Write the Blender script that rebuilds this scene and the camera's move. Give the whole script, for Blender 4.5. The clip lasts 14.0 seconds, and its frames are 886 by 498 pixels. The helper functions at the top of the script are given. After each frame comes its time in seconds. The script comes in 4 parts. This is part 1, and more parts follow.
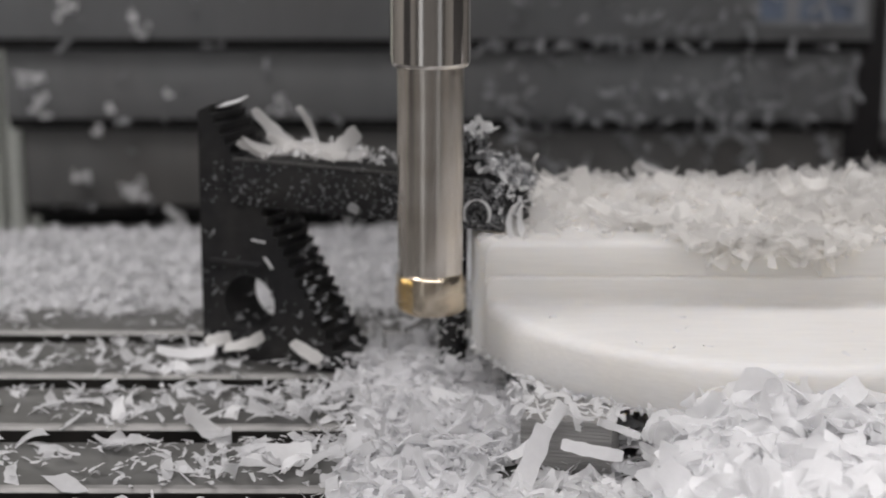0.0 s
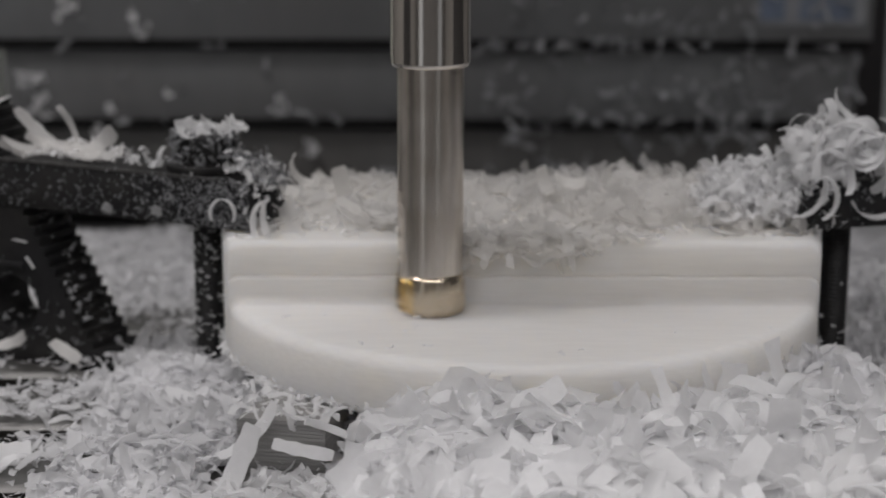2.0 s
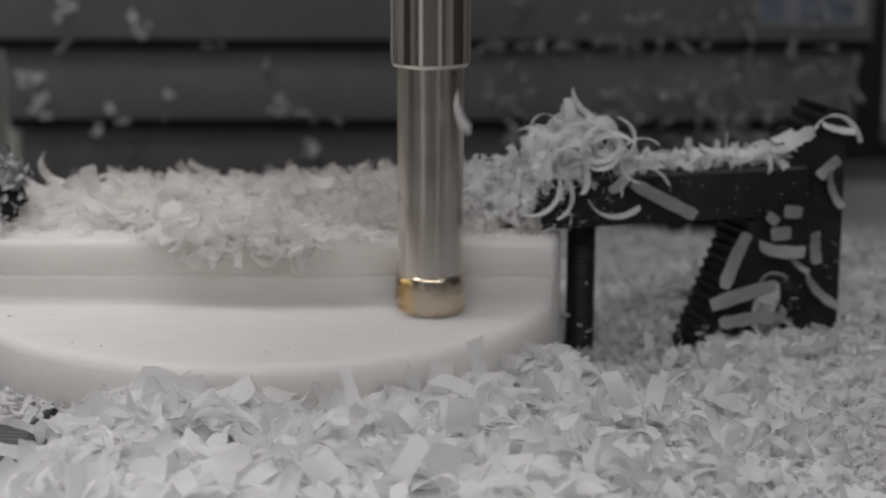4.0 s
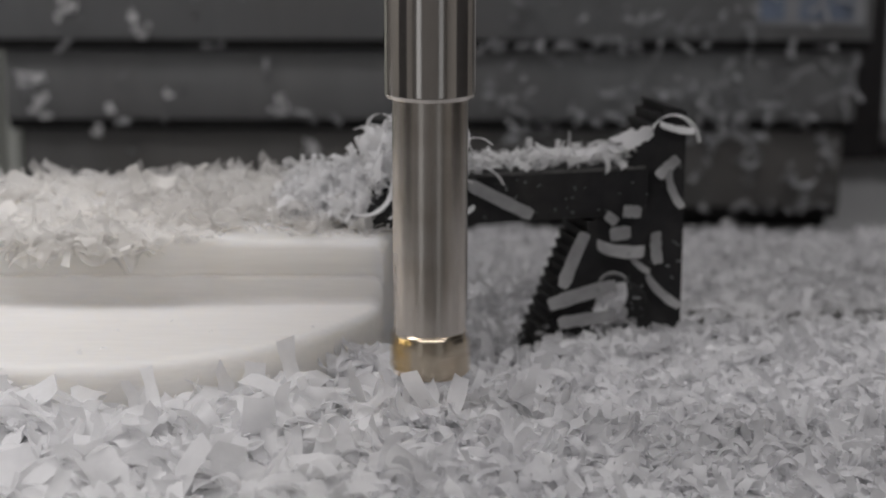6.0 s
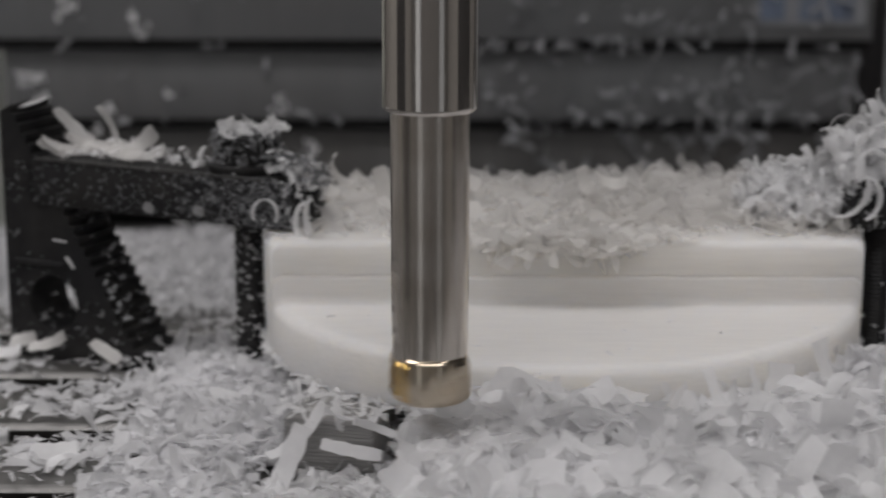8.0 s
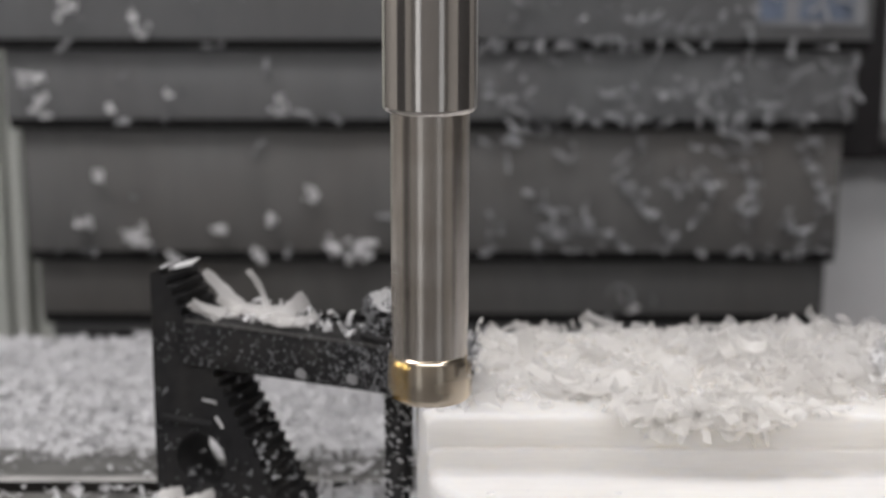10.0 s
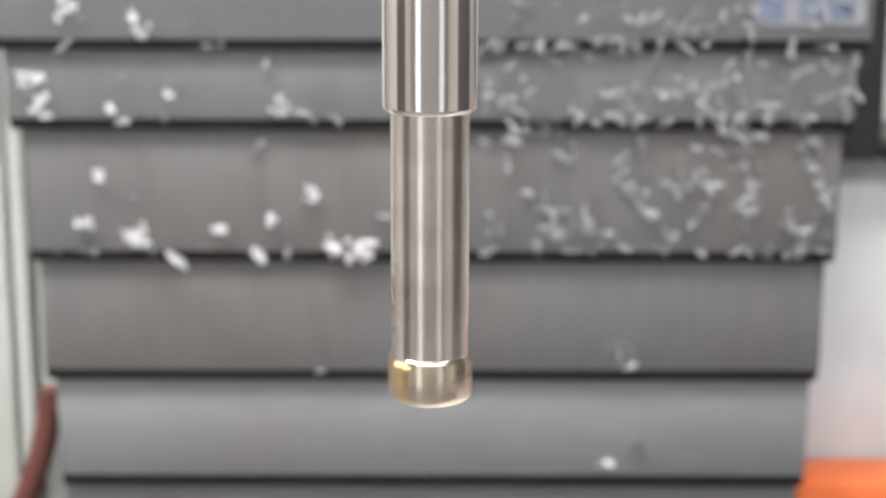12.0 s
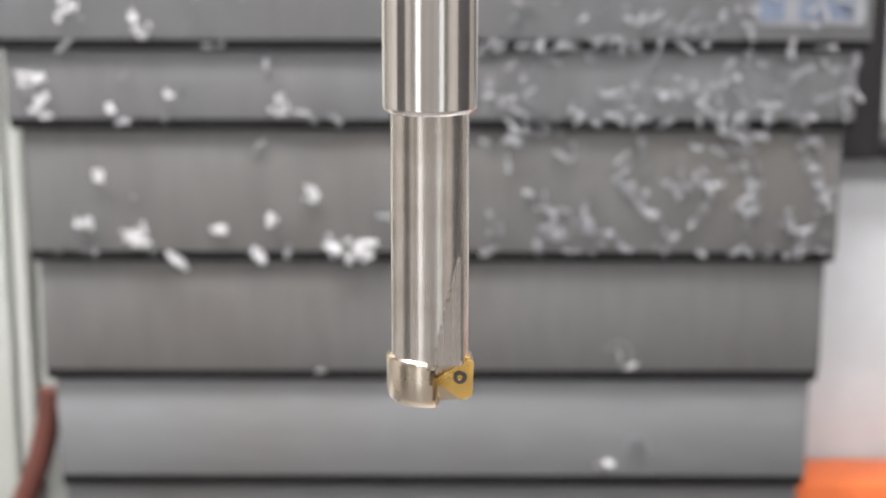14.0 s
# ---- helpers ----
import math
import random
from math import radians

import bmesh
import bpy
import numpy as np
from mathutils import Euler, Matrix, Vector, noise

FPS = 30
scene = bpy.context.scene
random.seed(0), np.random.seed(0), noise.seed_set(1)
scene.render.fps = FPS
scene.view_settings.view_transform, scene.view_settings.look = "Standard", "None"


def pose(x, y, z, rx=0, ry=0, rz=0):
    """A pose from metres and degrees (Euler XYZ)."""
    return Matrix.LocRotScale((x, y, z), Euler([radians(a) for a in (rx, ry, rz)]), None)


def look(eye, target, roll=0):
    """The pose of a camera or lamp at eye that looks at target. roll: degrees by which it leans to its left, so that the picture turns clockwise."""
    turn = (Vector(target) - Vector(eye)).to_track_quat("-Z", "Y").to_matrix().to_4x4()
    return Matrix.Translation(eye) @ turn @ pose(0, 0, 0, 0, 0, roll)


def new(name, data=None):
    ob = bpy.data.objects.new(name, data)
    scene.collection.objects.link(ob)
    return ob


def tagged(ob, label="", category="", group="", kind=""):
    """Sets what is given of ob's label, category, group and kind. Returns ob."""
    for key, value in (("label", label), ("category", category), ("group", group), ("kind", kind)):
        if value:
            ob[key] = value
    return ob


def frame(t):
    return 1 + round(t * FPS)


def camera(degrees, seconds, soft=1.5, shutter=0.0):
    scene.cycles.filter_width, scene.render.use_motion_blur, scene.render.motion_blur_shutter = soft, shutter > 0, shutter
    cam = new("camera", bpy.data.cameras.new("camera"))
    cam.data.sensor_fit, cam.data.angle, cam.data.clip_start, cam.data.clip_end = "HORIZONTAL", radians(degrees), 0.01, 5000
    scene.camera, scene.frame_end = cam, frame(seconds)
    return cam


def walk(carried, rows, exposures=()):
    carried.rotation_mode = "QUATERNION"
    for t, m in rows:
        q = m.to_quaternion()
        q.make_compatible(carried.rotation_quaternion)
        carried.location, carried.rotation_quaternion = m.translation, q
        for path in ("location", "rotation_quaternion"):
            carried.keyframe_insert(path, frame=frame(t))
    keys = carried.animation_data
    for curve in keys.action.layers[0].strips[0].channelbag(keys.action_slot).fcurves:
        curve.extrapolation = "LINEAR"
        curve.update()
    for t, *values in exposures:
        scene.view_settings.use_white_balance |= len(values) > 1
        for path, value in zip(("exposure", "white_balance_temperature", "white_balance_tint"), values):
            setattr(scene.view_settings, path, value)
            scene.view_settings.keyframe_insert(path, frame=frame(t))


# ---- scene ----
cam = camera(27.53, 14.0, soft=1.6, shutter=0.3)
EYE = pose(0, 0, 0.2253, 90 - 13.21, 0, 0) @ pose(0, 0, 0, 0, 0, 0.12)
cam.data.dof.use_dof = True
cam.data.dof.focus_distance = 0.61
cam.data.dof.aperture_fstop = 10
EXPOSURES = [(0, 0.10), (0.5, -0.06), (1.5, -0.33), (2.5, -0.65), (4.2, -0.70), (6.5, -0.36), (7.0, -0.39), (7.5, -0.47), (8.0, -0.48), (8.5, -0.16),
             (9.0, -0.06), (9.4, 0.0), (10.0, 0.38), (10.6, 1.05), (11.2, 1.82), (12, 1.87), (14, 1.87)]
walk(cam, [(0, EYE), (14, EYE)], EXPOSURES)

# ---- world and light ----
world = bpy.data.worlds.new("world")
scene.world = world
world.use_nodes = True
world.node_tree.nodes["Background"].inputs[0].default_value = (0.75, 0.8, 0.85, 1)
world.node_tree.nodes["Background"].inputs[1].default_value = 0.1


def area_light(name, m, sx, sy, watts, colour):
    data = bpy.data.lights.new(name, "AREA")
    data.shape, data.size, data.size_y, data.energy, data.color = "RECTANGLE", sx, sy, watts, colour
    ob = new(name, data)
    ob.matrix_world = m
    return ob


area_light("ceiling_light", look((-0.3, 0.62, 1.38), (-0.3, 0.62, 0)), 1.6, 0.35, 29, (1.0, 0.965, 0.975))
area_light("ceiling_light", look((0.1, -0.45, 1.38), (0.1, -0.2, 0)), 1.8, 0.4, 17, (1.0, 0.965, 0.975))
# Two unseen lights, added for the bright streaks mirrored in the tool.
area_light("streak_light", look((-1.13, -1.56, 0.2), (-1.13, 0, 0.2)), 0.52, 2.1, 2.0, (0.95, 0.96, 1.0))
area_light("streak_light", look((1.13, -1.56, 0.2), (1.13, 0, 0.2)), 0.52, 2.1, 1.1, (0.95, 0.96, 1.0))


# ---- materials ----
def material(name, colour, rough=0.5, metal=0.0, vary=0.12, scale=60, bump=0.1, stretch=(1, 1, 1), stain=None, stain_scale=8,
             island=0.0, translucent=0.0, sss=0.0, spec=0.5, rough_vary=0.15, clear=0.0):
    m = bpy.data.materials.new(name)
    m.use_nodes = True
    t = m.node_tree
    n, l = t.nodes, t.links
    bsdf = n["Principled BSDF"]
    bsdf.inputs["Metallic"].default_value = metal
    bsdf.inputs["Specular IOR Level"].default_value = spec
    co = n.new("ShaderNodeTexCoord")
    mp = n.new("ShaderNodeMapping")
    mp.inputs["Scale"].default_value = stretch
    l.new(co.outputs["Object"], mp.inputs["Vector"])
    fine = n.new("ShaderNodeTexNoise")
    fine.inputs["Scale"].default_value, fine.inputs["Detail"].default_value = scale, 8
    l.new(mp.outputs[0], fine.inputs["Vector"])
    broad = n.new("ShaderNodeTexNoise")
    broad.inputs["Scale"].default_value, broad.inputs["Detail"].default_value = stain_scale, 5
    l.new(co.outputs["Object"], broad.inputs["Vector"])
    ramp = n.new("ShaderNodeMapRange")
    ramp.inputs["From Min"].default_value, ramp.inputs["From Max"].default_value = 0.3, 0.7
    ramp.inputs["To Min"].default_value, ramp.inputs["To Max"].default_value = 1 - vary, 1 + vary
    l.new(fine.outputs[0], ramp.inputs[0])
    mix = n.new("ShaderNodeMix")
    mix.data_type = "RGBA"
    mix.inputs[6].default_value = (*colour, 1)
    mix.inputs[7].default_value = (*(stain or [c * 0.8 for c in colour]), 1)
    sharp = n.new("ShaderNodeMapRange")
    sharp.inputs["From Min"].default_value, sharp.inputs["From Max"].default_value = 0.42, 0.7
    l.new(broad.outputs[0], sharp.inputs[0])
    l.new(sharp.outputs[0], mix.inputs[0])
    mul = n.new("ShaderNodeVectorMath")
    mul.operation = "SCALE"
    l.new(mix.outputs[2], mul.inputs[0])
    l.new(ramp.outputs[0], mul.inputs["Scale"])
    out = mul.outputs[0]
    if island:
        geo = n.new("ShaderNodeNewGeometry")
        r2 = n.new("ShaderNodeMapRange")
        r2.inputs["To Min"].default_value, r2.inputs["To Max"].default_value = 1 - island, 1 + island * 0.4
        l.new(geo.outputs["Random Per Island"], r2.inputs[0])
        m2 = n.new("ShaderNodeVectorMath")
        m2.operation = "SCALE"
        l.new(out, m2.inputs[0])
        l.new(r2.outputs[0], m2.inputs["Scale"])
        out = m2.outputs[0]
    l.new(out, bsdf.inputs["Base Color"])
    rr = n.new("ShaderNodeMapRange")
    rr.inputs["To Min"].default_value, rr.inputs["To Max"].default_value = max(0.03, rough - rough_vary), min(1, rough + rough_vary)
    l.new(fine.outputs[0], rr.inputs[0])
    l.new(rr.outputs[0], bsdf.inputs["Roughness"])
    if bump:
        b = n.new("ShaderNodeBump")
        b.inputs["Strength"].default_value, b.inputs["Distance"].default_value = bump, 0.001
        l.new(fine.outputs[0], b.inputs["Height"])
        l.new(b.outputs[0], bsdf.inputs["Normal"])
    if sss:
        bsdf.inputs["Subsurface Weight"].default_value = sss
        bsdf.inputs["Subsurface Radius"].default_value = (1.0, 0.95, 0.85)
        bsdf.inputs["Subsurface Scale"].default_value = 0.028
    if translucent:
        tr = n.new("ShaderNodeBsdfTranslucent")
        l.new(out, tr.inputs["Color"])
        ms = n.new("ShaderNodeMixShader")
        ms.inputs[0].default_value = translucent
        l.new(bsdf.outputs[0], ms.inputs[1])
        l.new(tr.outputs[0], ms.inputs[2])
        last = ms
        if clear:
            last = n.new("ShaderNodeMixShader")
            last.inputs[0].default_value = clear
            l.new(ms.outputs[0], last.inputs[1])
            l.new(n.new("ShaderNodeBsdfTransparent").outputs[0], last.inputs[2])
        l.new(last.outputs[0], n["Material Output"].inputs["Surface"])
    return m


M_CHIP = material("white_plastic_shaving", (0.94, 0.94, 0.945), 0.42, vary=0.03, scale=300, bump=0.15, stain=(0.90, 0.90, 0.90), island=0.04, translucent=0.48, clear=0.2)
M_FINE = material("fine_plastic_shaving", (0.87, 0.87, 0.88), 0.5, vary=0.05, scale=300, bump=0.15, stain=(0.78, 0.78, 0.79), island=0.12, translucent=0.5, clear=0.15)
# Same plastic as M_FINE in a darker colour, for the rear bank.
M_DULL = material("darker_fine_shavings", (0.76, 0.76, 0.77), 0.6, vary=0.1, scale=260, bump=0.5, stain=(0.69, 0.69, 0.70), stain_scale=40, island=0.04, translucent=0.45)
M_WET = material("clear_plastic_shaving", (0.90, 0.89, 0.875), 0.4, vary=0.03, scale=300, bump=0.1, stain=(0.87, 0.855, 0.83), island=0.05, translucent=0.55, clear=0.5)
M_WARM = material("fresh_plastic_shaving", (0.94, 0.93, 0.91), 0.45, vary=0.03, scale=300, bump=0.1, stain=(0.91, 0.895, 0.87), island=0.04, translucent=0.45, clear=0.42)
M_BED = material("packed_plastic_shavings", (0.93, 0.93, 0.935), 0.6, vary=0.06, scale=260, bump=0.5, stain=(0.84, 0.84, 0.85), stain_scale=60)
M_DISC = material("white_nylon", (0.755, 0.744, 0.718), 0.55, vary=0.03, scale=400, bump=0.06, stretch=(0.15, 1, 2), stain=(0.73, 0.715, 0.685), stain_scale=14, sss=0.95, spec=0.22)
M_BLACK = material("black_oxide_steel", (0.014, 0.014, 0.015), 0.55, metal=0.1, vary=0.35, scale=180, bump=0.25, stain=(0.026, 0.025, 0.024), stain_scale=40, spec=0.35)
M_RUB_GLINT = material("rubbed_highlight_steel", (0.10, 0.098, 0.095), 0.45, metal=0.5, vary=0.5, scale=150, bump=0.2)
M_TABLE = material("ground_cast_iron", (0.20, 0.198, 0.19), 0.45, metal=0.7, vary=0.15, scale=120, bump=0.12, stretch=(0.15, 1, 1), stain=(0.13, 0.127, 0.12), stain_scale=25)
M_EDGE = material("worn_bright_edge", (0.27, 0.265, 0.255), 0.55, metal=0.3, vary=0.3, scale=220, bump=0.15, stretch=(0.3, 1, 1))
# Near-black: the shade inside the T-slots is put into this colour.
M_SLOT = material("shaded_slot_iron", (0.035, 0.033, 0.03), 0.5, metal=0.4, vary=0.3, scale=90)
M_RISER = material("turned_steel", (0.34, 0.335, 0.325), 0.4, metal=0.35, vary=0.25, scale=200, bump=0.3, stretch=(0.1, 0.1, 3))
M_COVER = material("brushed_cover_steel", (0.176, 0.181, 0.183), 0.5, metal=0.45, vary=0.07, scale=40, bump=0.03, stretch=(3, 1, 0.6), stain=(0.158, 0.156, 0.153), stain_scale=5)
# The plate steel again: darker and warmer in B, lighter in C.
M_COVER_B = material("darker_cover_steel", (0.137, 0.1365, 0.132), 0.55, metal=0.3, vary=0.09, scale=36, bump=0.03, stretch=(3, 1, 0.6), stain=(0.129, 0.121, 0.112), stain_scale=6)
M_COVER_C = material("lighter_cover_steel", (0.215, 0.220, 0.223), 0.6, metal=0.25, vary=0.06, scale=40, bump=0.03, stretch=(0.6, 1, 3), stain=(0.20, 0.194, 0.188), stain_scale=7)
# M_THIN and M_FILM are greyer than the white shavings elsewhere.
M_THIN = material("thin_grey_shaving", (0.37, 0.375, 0.385), 0.5, vary=0.1, scale=200, bump=0.1, island=0.4, translucent=0.3, clear=0.2)
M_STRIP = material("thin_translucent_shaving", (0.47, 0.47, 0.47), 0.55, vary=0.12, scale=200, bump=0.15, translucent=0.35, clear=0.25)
M_FILM = material("pale_grey_shaving", (0.43, 0.44, 0.455), 0.5, vary=0.1, scale=200, bump=0.1, island=0.25, translucent=0.3, clear=0.3)
# Black for the plate lips together with the shadow below them.
M_LIP = material("shadowed_plate_lip", (0.008, 0.008, 0.008), 0.7, vary=0.2, scale=90, spec=0.2)
M_CREAM = material("pale_green_paint", (0.44, 0.455, 0.42), 0.45, vary=0.03, scale=40, bump=0.02, stain=(0.40, 0.41, 0.37))
M_WHITE = material("white_panel_paint", (0.57, 0.583, 0.588), 0.5, vary=0.03, scale=40, bump=0.02)
M_ORANGE = material("orange_paint", (0.62, 0.14, 0.035), 0.45, vary=0.05, scale=60, bump=0.03)
M_POST = material("black_rubber_seal", (0.02, 0.019, 0.02), 0.5, vary=0.2, scale=70)
M_HOSE = material("brown_rubber_hose", (0.11, 0.036, 0.026), 0.5, vary=0.15, scale=70)
M_BLUE = material("faded_blue_print", (0.105, 0.13, 0.18), 0.6, vary=0.2, scale=90, stain=(0.17, 0.18, 0.2), stain_scale=30)
M_LABEL = material("label_film", (0.20, 0.205, 0.215), 0.5, vary=0.08, scale=70)
# Upright streaks in colour and roughness: polish marks plus painted-in reflected bands.
M_TOOL = material("polished_tool_steel", (0.63, 0.595, 0.55), 0.13, metal=1.0, vary=0.14, scale=75, bump=0.0, stretch=(6, 6, 0.06), rough_vary=0.09)
M_SHANK = material("worn_shank_steel", (0.63, 0.585, 0.53), 0.27, metal=1.0, vary=0.12, scale=70, bump=0.0, stretch=(6, 6, 0.08), stain=(0.5, 0.45, 0.39), stain_scale=55, rough_vary=0.08)
M_HEAD = material("straw_tinted_tool_steel", (0.60, 0.525, 0.42), 0.28, metal=1.0, vary=0.08, scale=50, bump=0.02, stain=(0.62, 0.50, 0.34), stain_scale=60)
M_GOLD = material("titanium_nitride", (0.80, 0.52, 0.16), 0.28, metal=1.0, vary=0.1, scale=120, bump=0.05)
M_SCREW = material("dark_screw_steel", (0.12, 0.11, 0.1), 0.4, metal=0.9, vary=0.2, scale=120)
M_WALL = material("grey_wall_paint", (0.24, 0.235, 0.235), 0.6, vary=0.05, scale=20, bump=0.05)
M_WALL_MID = material("light_grey_wall_paint", (0.33, 0.325, 0.32), 0.6, vary=0.05, scale=20, bump=0.05)
M_WALL_PALE = material("cream_wall_paint", (0.60, 0.585, 0.56), 0.6, vary=0.05, scale=20, bump=0.05)
M_WALL_DARK = material("dark_wall_paint", (0.09, 0.088, 0.09), 0.6, vary=0.08, scale=20, bump=0.05)
M_HEADCAST = material("grey_green_machine_paint", (0.3, 0.33, 0.3), 0.5, vary=0.05, scale=30, bump=0.05)


# ---- mesh helpers ----
def finish(bm, name, mat, smooth=True, angle=40):
    me = bpy.data.meshes.new(name)
    bmesh.ops.recalc_face_normals(bm, faces=bm.faces[:])
    bm.to_mesh(me)
    bm.free()
    me.materials.append(mat)
    if smooth:
        me.shade_smooth()
        me.set_sharp_from_angle(angle=radians(angle))
    return me


def part(name, bm, mat, parent=None, label="", smooth=True):
    ob = new(name, finish(bm, name, mat, smooth))
    ob.parent = parent
    if label:
        ob["label"] = label
    return ob


def box(x0, x1, y0, y1, z0, z1, bevel=0.0, seg=2):
    bm = bmesh.new()
    bmesh.ops.create_cube(bm, size=1)
    bmesh.ops.transform(bm, matrix=Matrix.Translation(((x0 + x1) / 2, (y0 + y1) / 2, (z0 + z1) / 2)) @ Matrix.Diagonal((x1 - x0, y1 - y0, z1 - z0, 1)), verts=bm.verts)
    if bevel:
        bmesh.ops.bevel(bm, geom=bm.edges[:], offset=bevel, segments=seg, affect="EDGES", profile=0.5)
    return bm


def prism(points, axis, a, b, holes=(), bevel=0.0):
    """A polygon, with round holes, swept from a to b. axis 'y': points are (x, z); 'x': (y, z); 'z': (x, y)."""
    bm = bmesh.new()
    put = {"y": lambda p, q: (p[0], q, p[1]), "x": lambda p, q: (q, p[0], p[1]), "z": lambda p, q: (p[0], p[1], q)}[axis]
    edges = []
    rings = [points] + [[(cx + r * math.cos(i * math.tau / 40), cz + r * math.sin(i * math.tau / 40)) for i in range(40)] for cx, cz, r in holes]
    for ring in rings:
        vs = [bm.verts.new(put(p, a)) for p in ring]
        edges += [bm.edges.new((vs[i], vs[(i + 1) % len(vs)])) for i in range(len(vs))]
    if holes:
        bmesh.ops.triangle_fill(bm, use_beauty=True, use_dissolve=False, edges=edges)
    else:
        bm.faces.new(list(bm.verts))
    out = bmesh.ops.extrude_face_region(bm, geom=bm.faces[:])
    d = Vector(put((0, 0), b)) - Vector(put((0, 0), a))
    bmesh.ops.translate(bm, vec=d, verts=[v for v in out["geom"] if isinstance(v, bmesh.types.BMVert)])
    bmesh.ops.recalc_face_normals(bm, faces=bm.faces[:])
    if bevel:
        sharp = [e for e in bm.edges if len(e.link_faces) == 2 and e.calc_face_angle(0) > 0.6]
        bmesh.ops.bevel(bm, geom=sharp, offset=bevel, segments=2, affect="EDGES", profile=0.5, clamp_overlap=True)
    return bm


def lathe(profile, n=64, shape=None):
    """Turned solid round z from (radius, z) rows. shape(x, y, z) may move a point."""
    bm = bmesh.new()
    rows = []
    for r, z in profile:
        rows.append([bm.verts.new(shape(r * math.cos(i * math.tau / n), r * math.sin(i * math.tau / n), z) if shape else
                                  (r * math.cos(i * math.tau / n), r * math.sin(i * math.tau / n), z)) for i in range(n)])
    for a, b in zip(rows, rows[1:]):
        for i in range(n):
            bm.faces.new((a[i], a[(i + 1) % n], b[(i + 1) % n], b[i]))
    bm.faces.new(rows[0])
    bm.faces.new(rows[-1])
    return bm


def tube(points, r, n=12):
    bm = bmesh.new()
    rows = []
    pts = [Vector(p) for p in points]
    for i, p in enumerate(pts):
        d = (pts[min(i + 1, len(pts) - 1)] - pts[max(i - 1, 0)]).normalized()
        q = d.to_track_quat("Z", "Y")
        rows.append([bm.verts.new(p + q @ Vector((r * math.cos(k * math.tau / n), r * math.sin(k * math.tau / n), 0))) for k in range(n)])
    for a, b in zip(rows, rows[1:]):
        for i in range(n):
            bm.faces.new((a[i], a[(i + 1) % n], b[(i + 1) % n], b[i]))
    bm.faces.new(rows[0]), bm.faces.new(rows[-1])
    return bm


rng = np.random.default_rng(7)


def shavings(centres, length, width, bend, tilt, seg=5, twist=0.5, yaw=None, roll=None, spin=False):
    """Curled ribbons of plastic, one at each centre: vertex and face lists. length, width, bend: (low, high); tilt: spread in degrees."""
    c = np.asarray(centres, float).reshape(-1, 3)
    n = len(c)
    L = rng.uniform(*length, n) * rng.choice([0.6, 1.0, 1.0, 1.25], n)
    W = rng.uniform(*width, n)
    A = rng.uniform(*bend, n) * rng.choice([-1, -1, 1], n)
    tw = rng.normal(0, twist, n)
    s = np.linspace(-0.5, 0.5, seg + 1)
    k = np.where(np.abs(A) < 0.05, 0.05, A)[:, None]
    px = L[:, None] / k * np.sin(k * s)
    pz = L[:, None] / k * (1 - np.cos(k * s))
    ends = rng.uniform(-0.1, 0.28, (n, 2))
    taper = 1 - np.abs(s * 2) ** 3 * np.where(s < 0, ends[:, :1], ends[:, 1:])
    wid = W[:, None] * taper * rng.uniform(0.8, 1.12, (n, seg + 1)) / 2
    t = tw[:, None] * s * 2
    skew = rng.normal(0, 0.35, (n, 1)) * wid
    cup = wid * rng.normal(0.1, 0.25, (n, 1))
    v = np.zeros((n, seg + 1, 3, 3))
    for j, sg in ((0, -1), (1, 0), (2, 1)):
        v[:, :, j, 0] = px + sg * skew
        v[:, :, j, 1] = sg * wid * np.cos(t)
        v[:, :, j, 2] = pz + sg * wid * np.sin(t) + abs(sg) * cup
    v[..., 2] -= pz.mean(1)[:, None, None] * 0.6
    rz = rng.uniform(0, math.tau, n) if yaw is None else rng.normal(*yaw, n)
    rx, ry = (np.radians(rng.normal(0, tilt, n)) for _ in range(2))
    if spin:
        ry = rng.uniform(0, math.tau, n)
    if roll is not None:
        rx = rx + roll
    for ang, (i, j) in ((rx, (1, 2)), (ry, (2, 0)), (rz, (0, 1))):
        ca, sa = np.cos(ang)[:, None, None], np.sin(ang)[:, None, None]
        p, q = v[..., i].copy(), v[..., j].copy()
        v[..., i], v[..., j] = p * ca - q * sa, p * sa + q * ca
    v += c[:, None, None, :]
    base = ((np.arange(n) * (seg + 1) * 3)[:, None] + (np.arange(seg) * 3)[None, :])[:, :, None] + np.arange(2)[None, None, :]
    f = np.stack([base, base + 1, base + 4, base + 3], -1).reshape(-1, 4)
    return v.reshape(-1, 3), f


def stuff(name, groups, mat, label, category="shavings", base=None, bed=None):
    """One object of kind stuff from shaving groups, and a base sheet (vertices, faces)."""
    vs, fs, n = [], [], 0
    for v, f in list(groups) + ([base] if base else []):
        vs.append(v)
        fs.append(f + n)
        n += len(v)
    V, F = np.concatenate(vs), np.concatenate(fs)
    o = np.array([V[:, 0].mean(), V[:, 1].mean(), V[:, 2].min()])
    me = bpy.data.meshes.new(name)
    me.from_pydata((V - o).tolist(), [], F.tolist())
    me.materials.append(mat)
    if base:
        me.materials.append(bed or M_BED)
        me.polygons.foreach_set("material_index", np.repeat([0, 1], [len(F) - len(base[1]), len(base[1])]))
    me.shade_smooth()
    ob = new(name, me)
    ob.location = o
    return tagged(ob, label, category, kind="stuff")


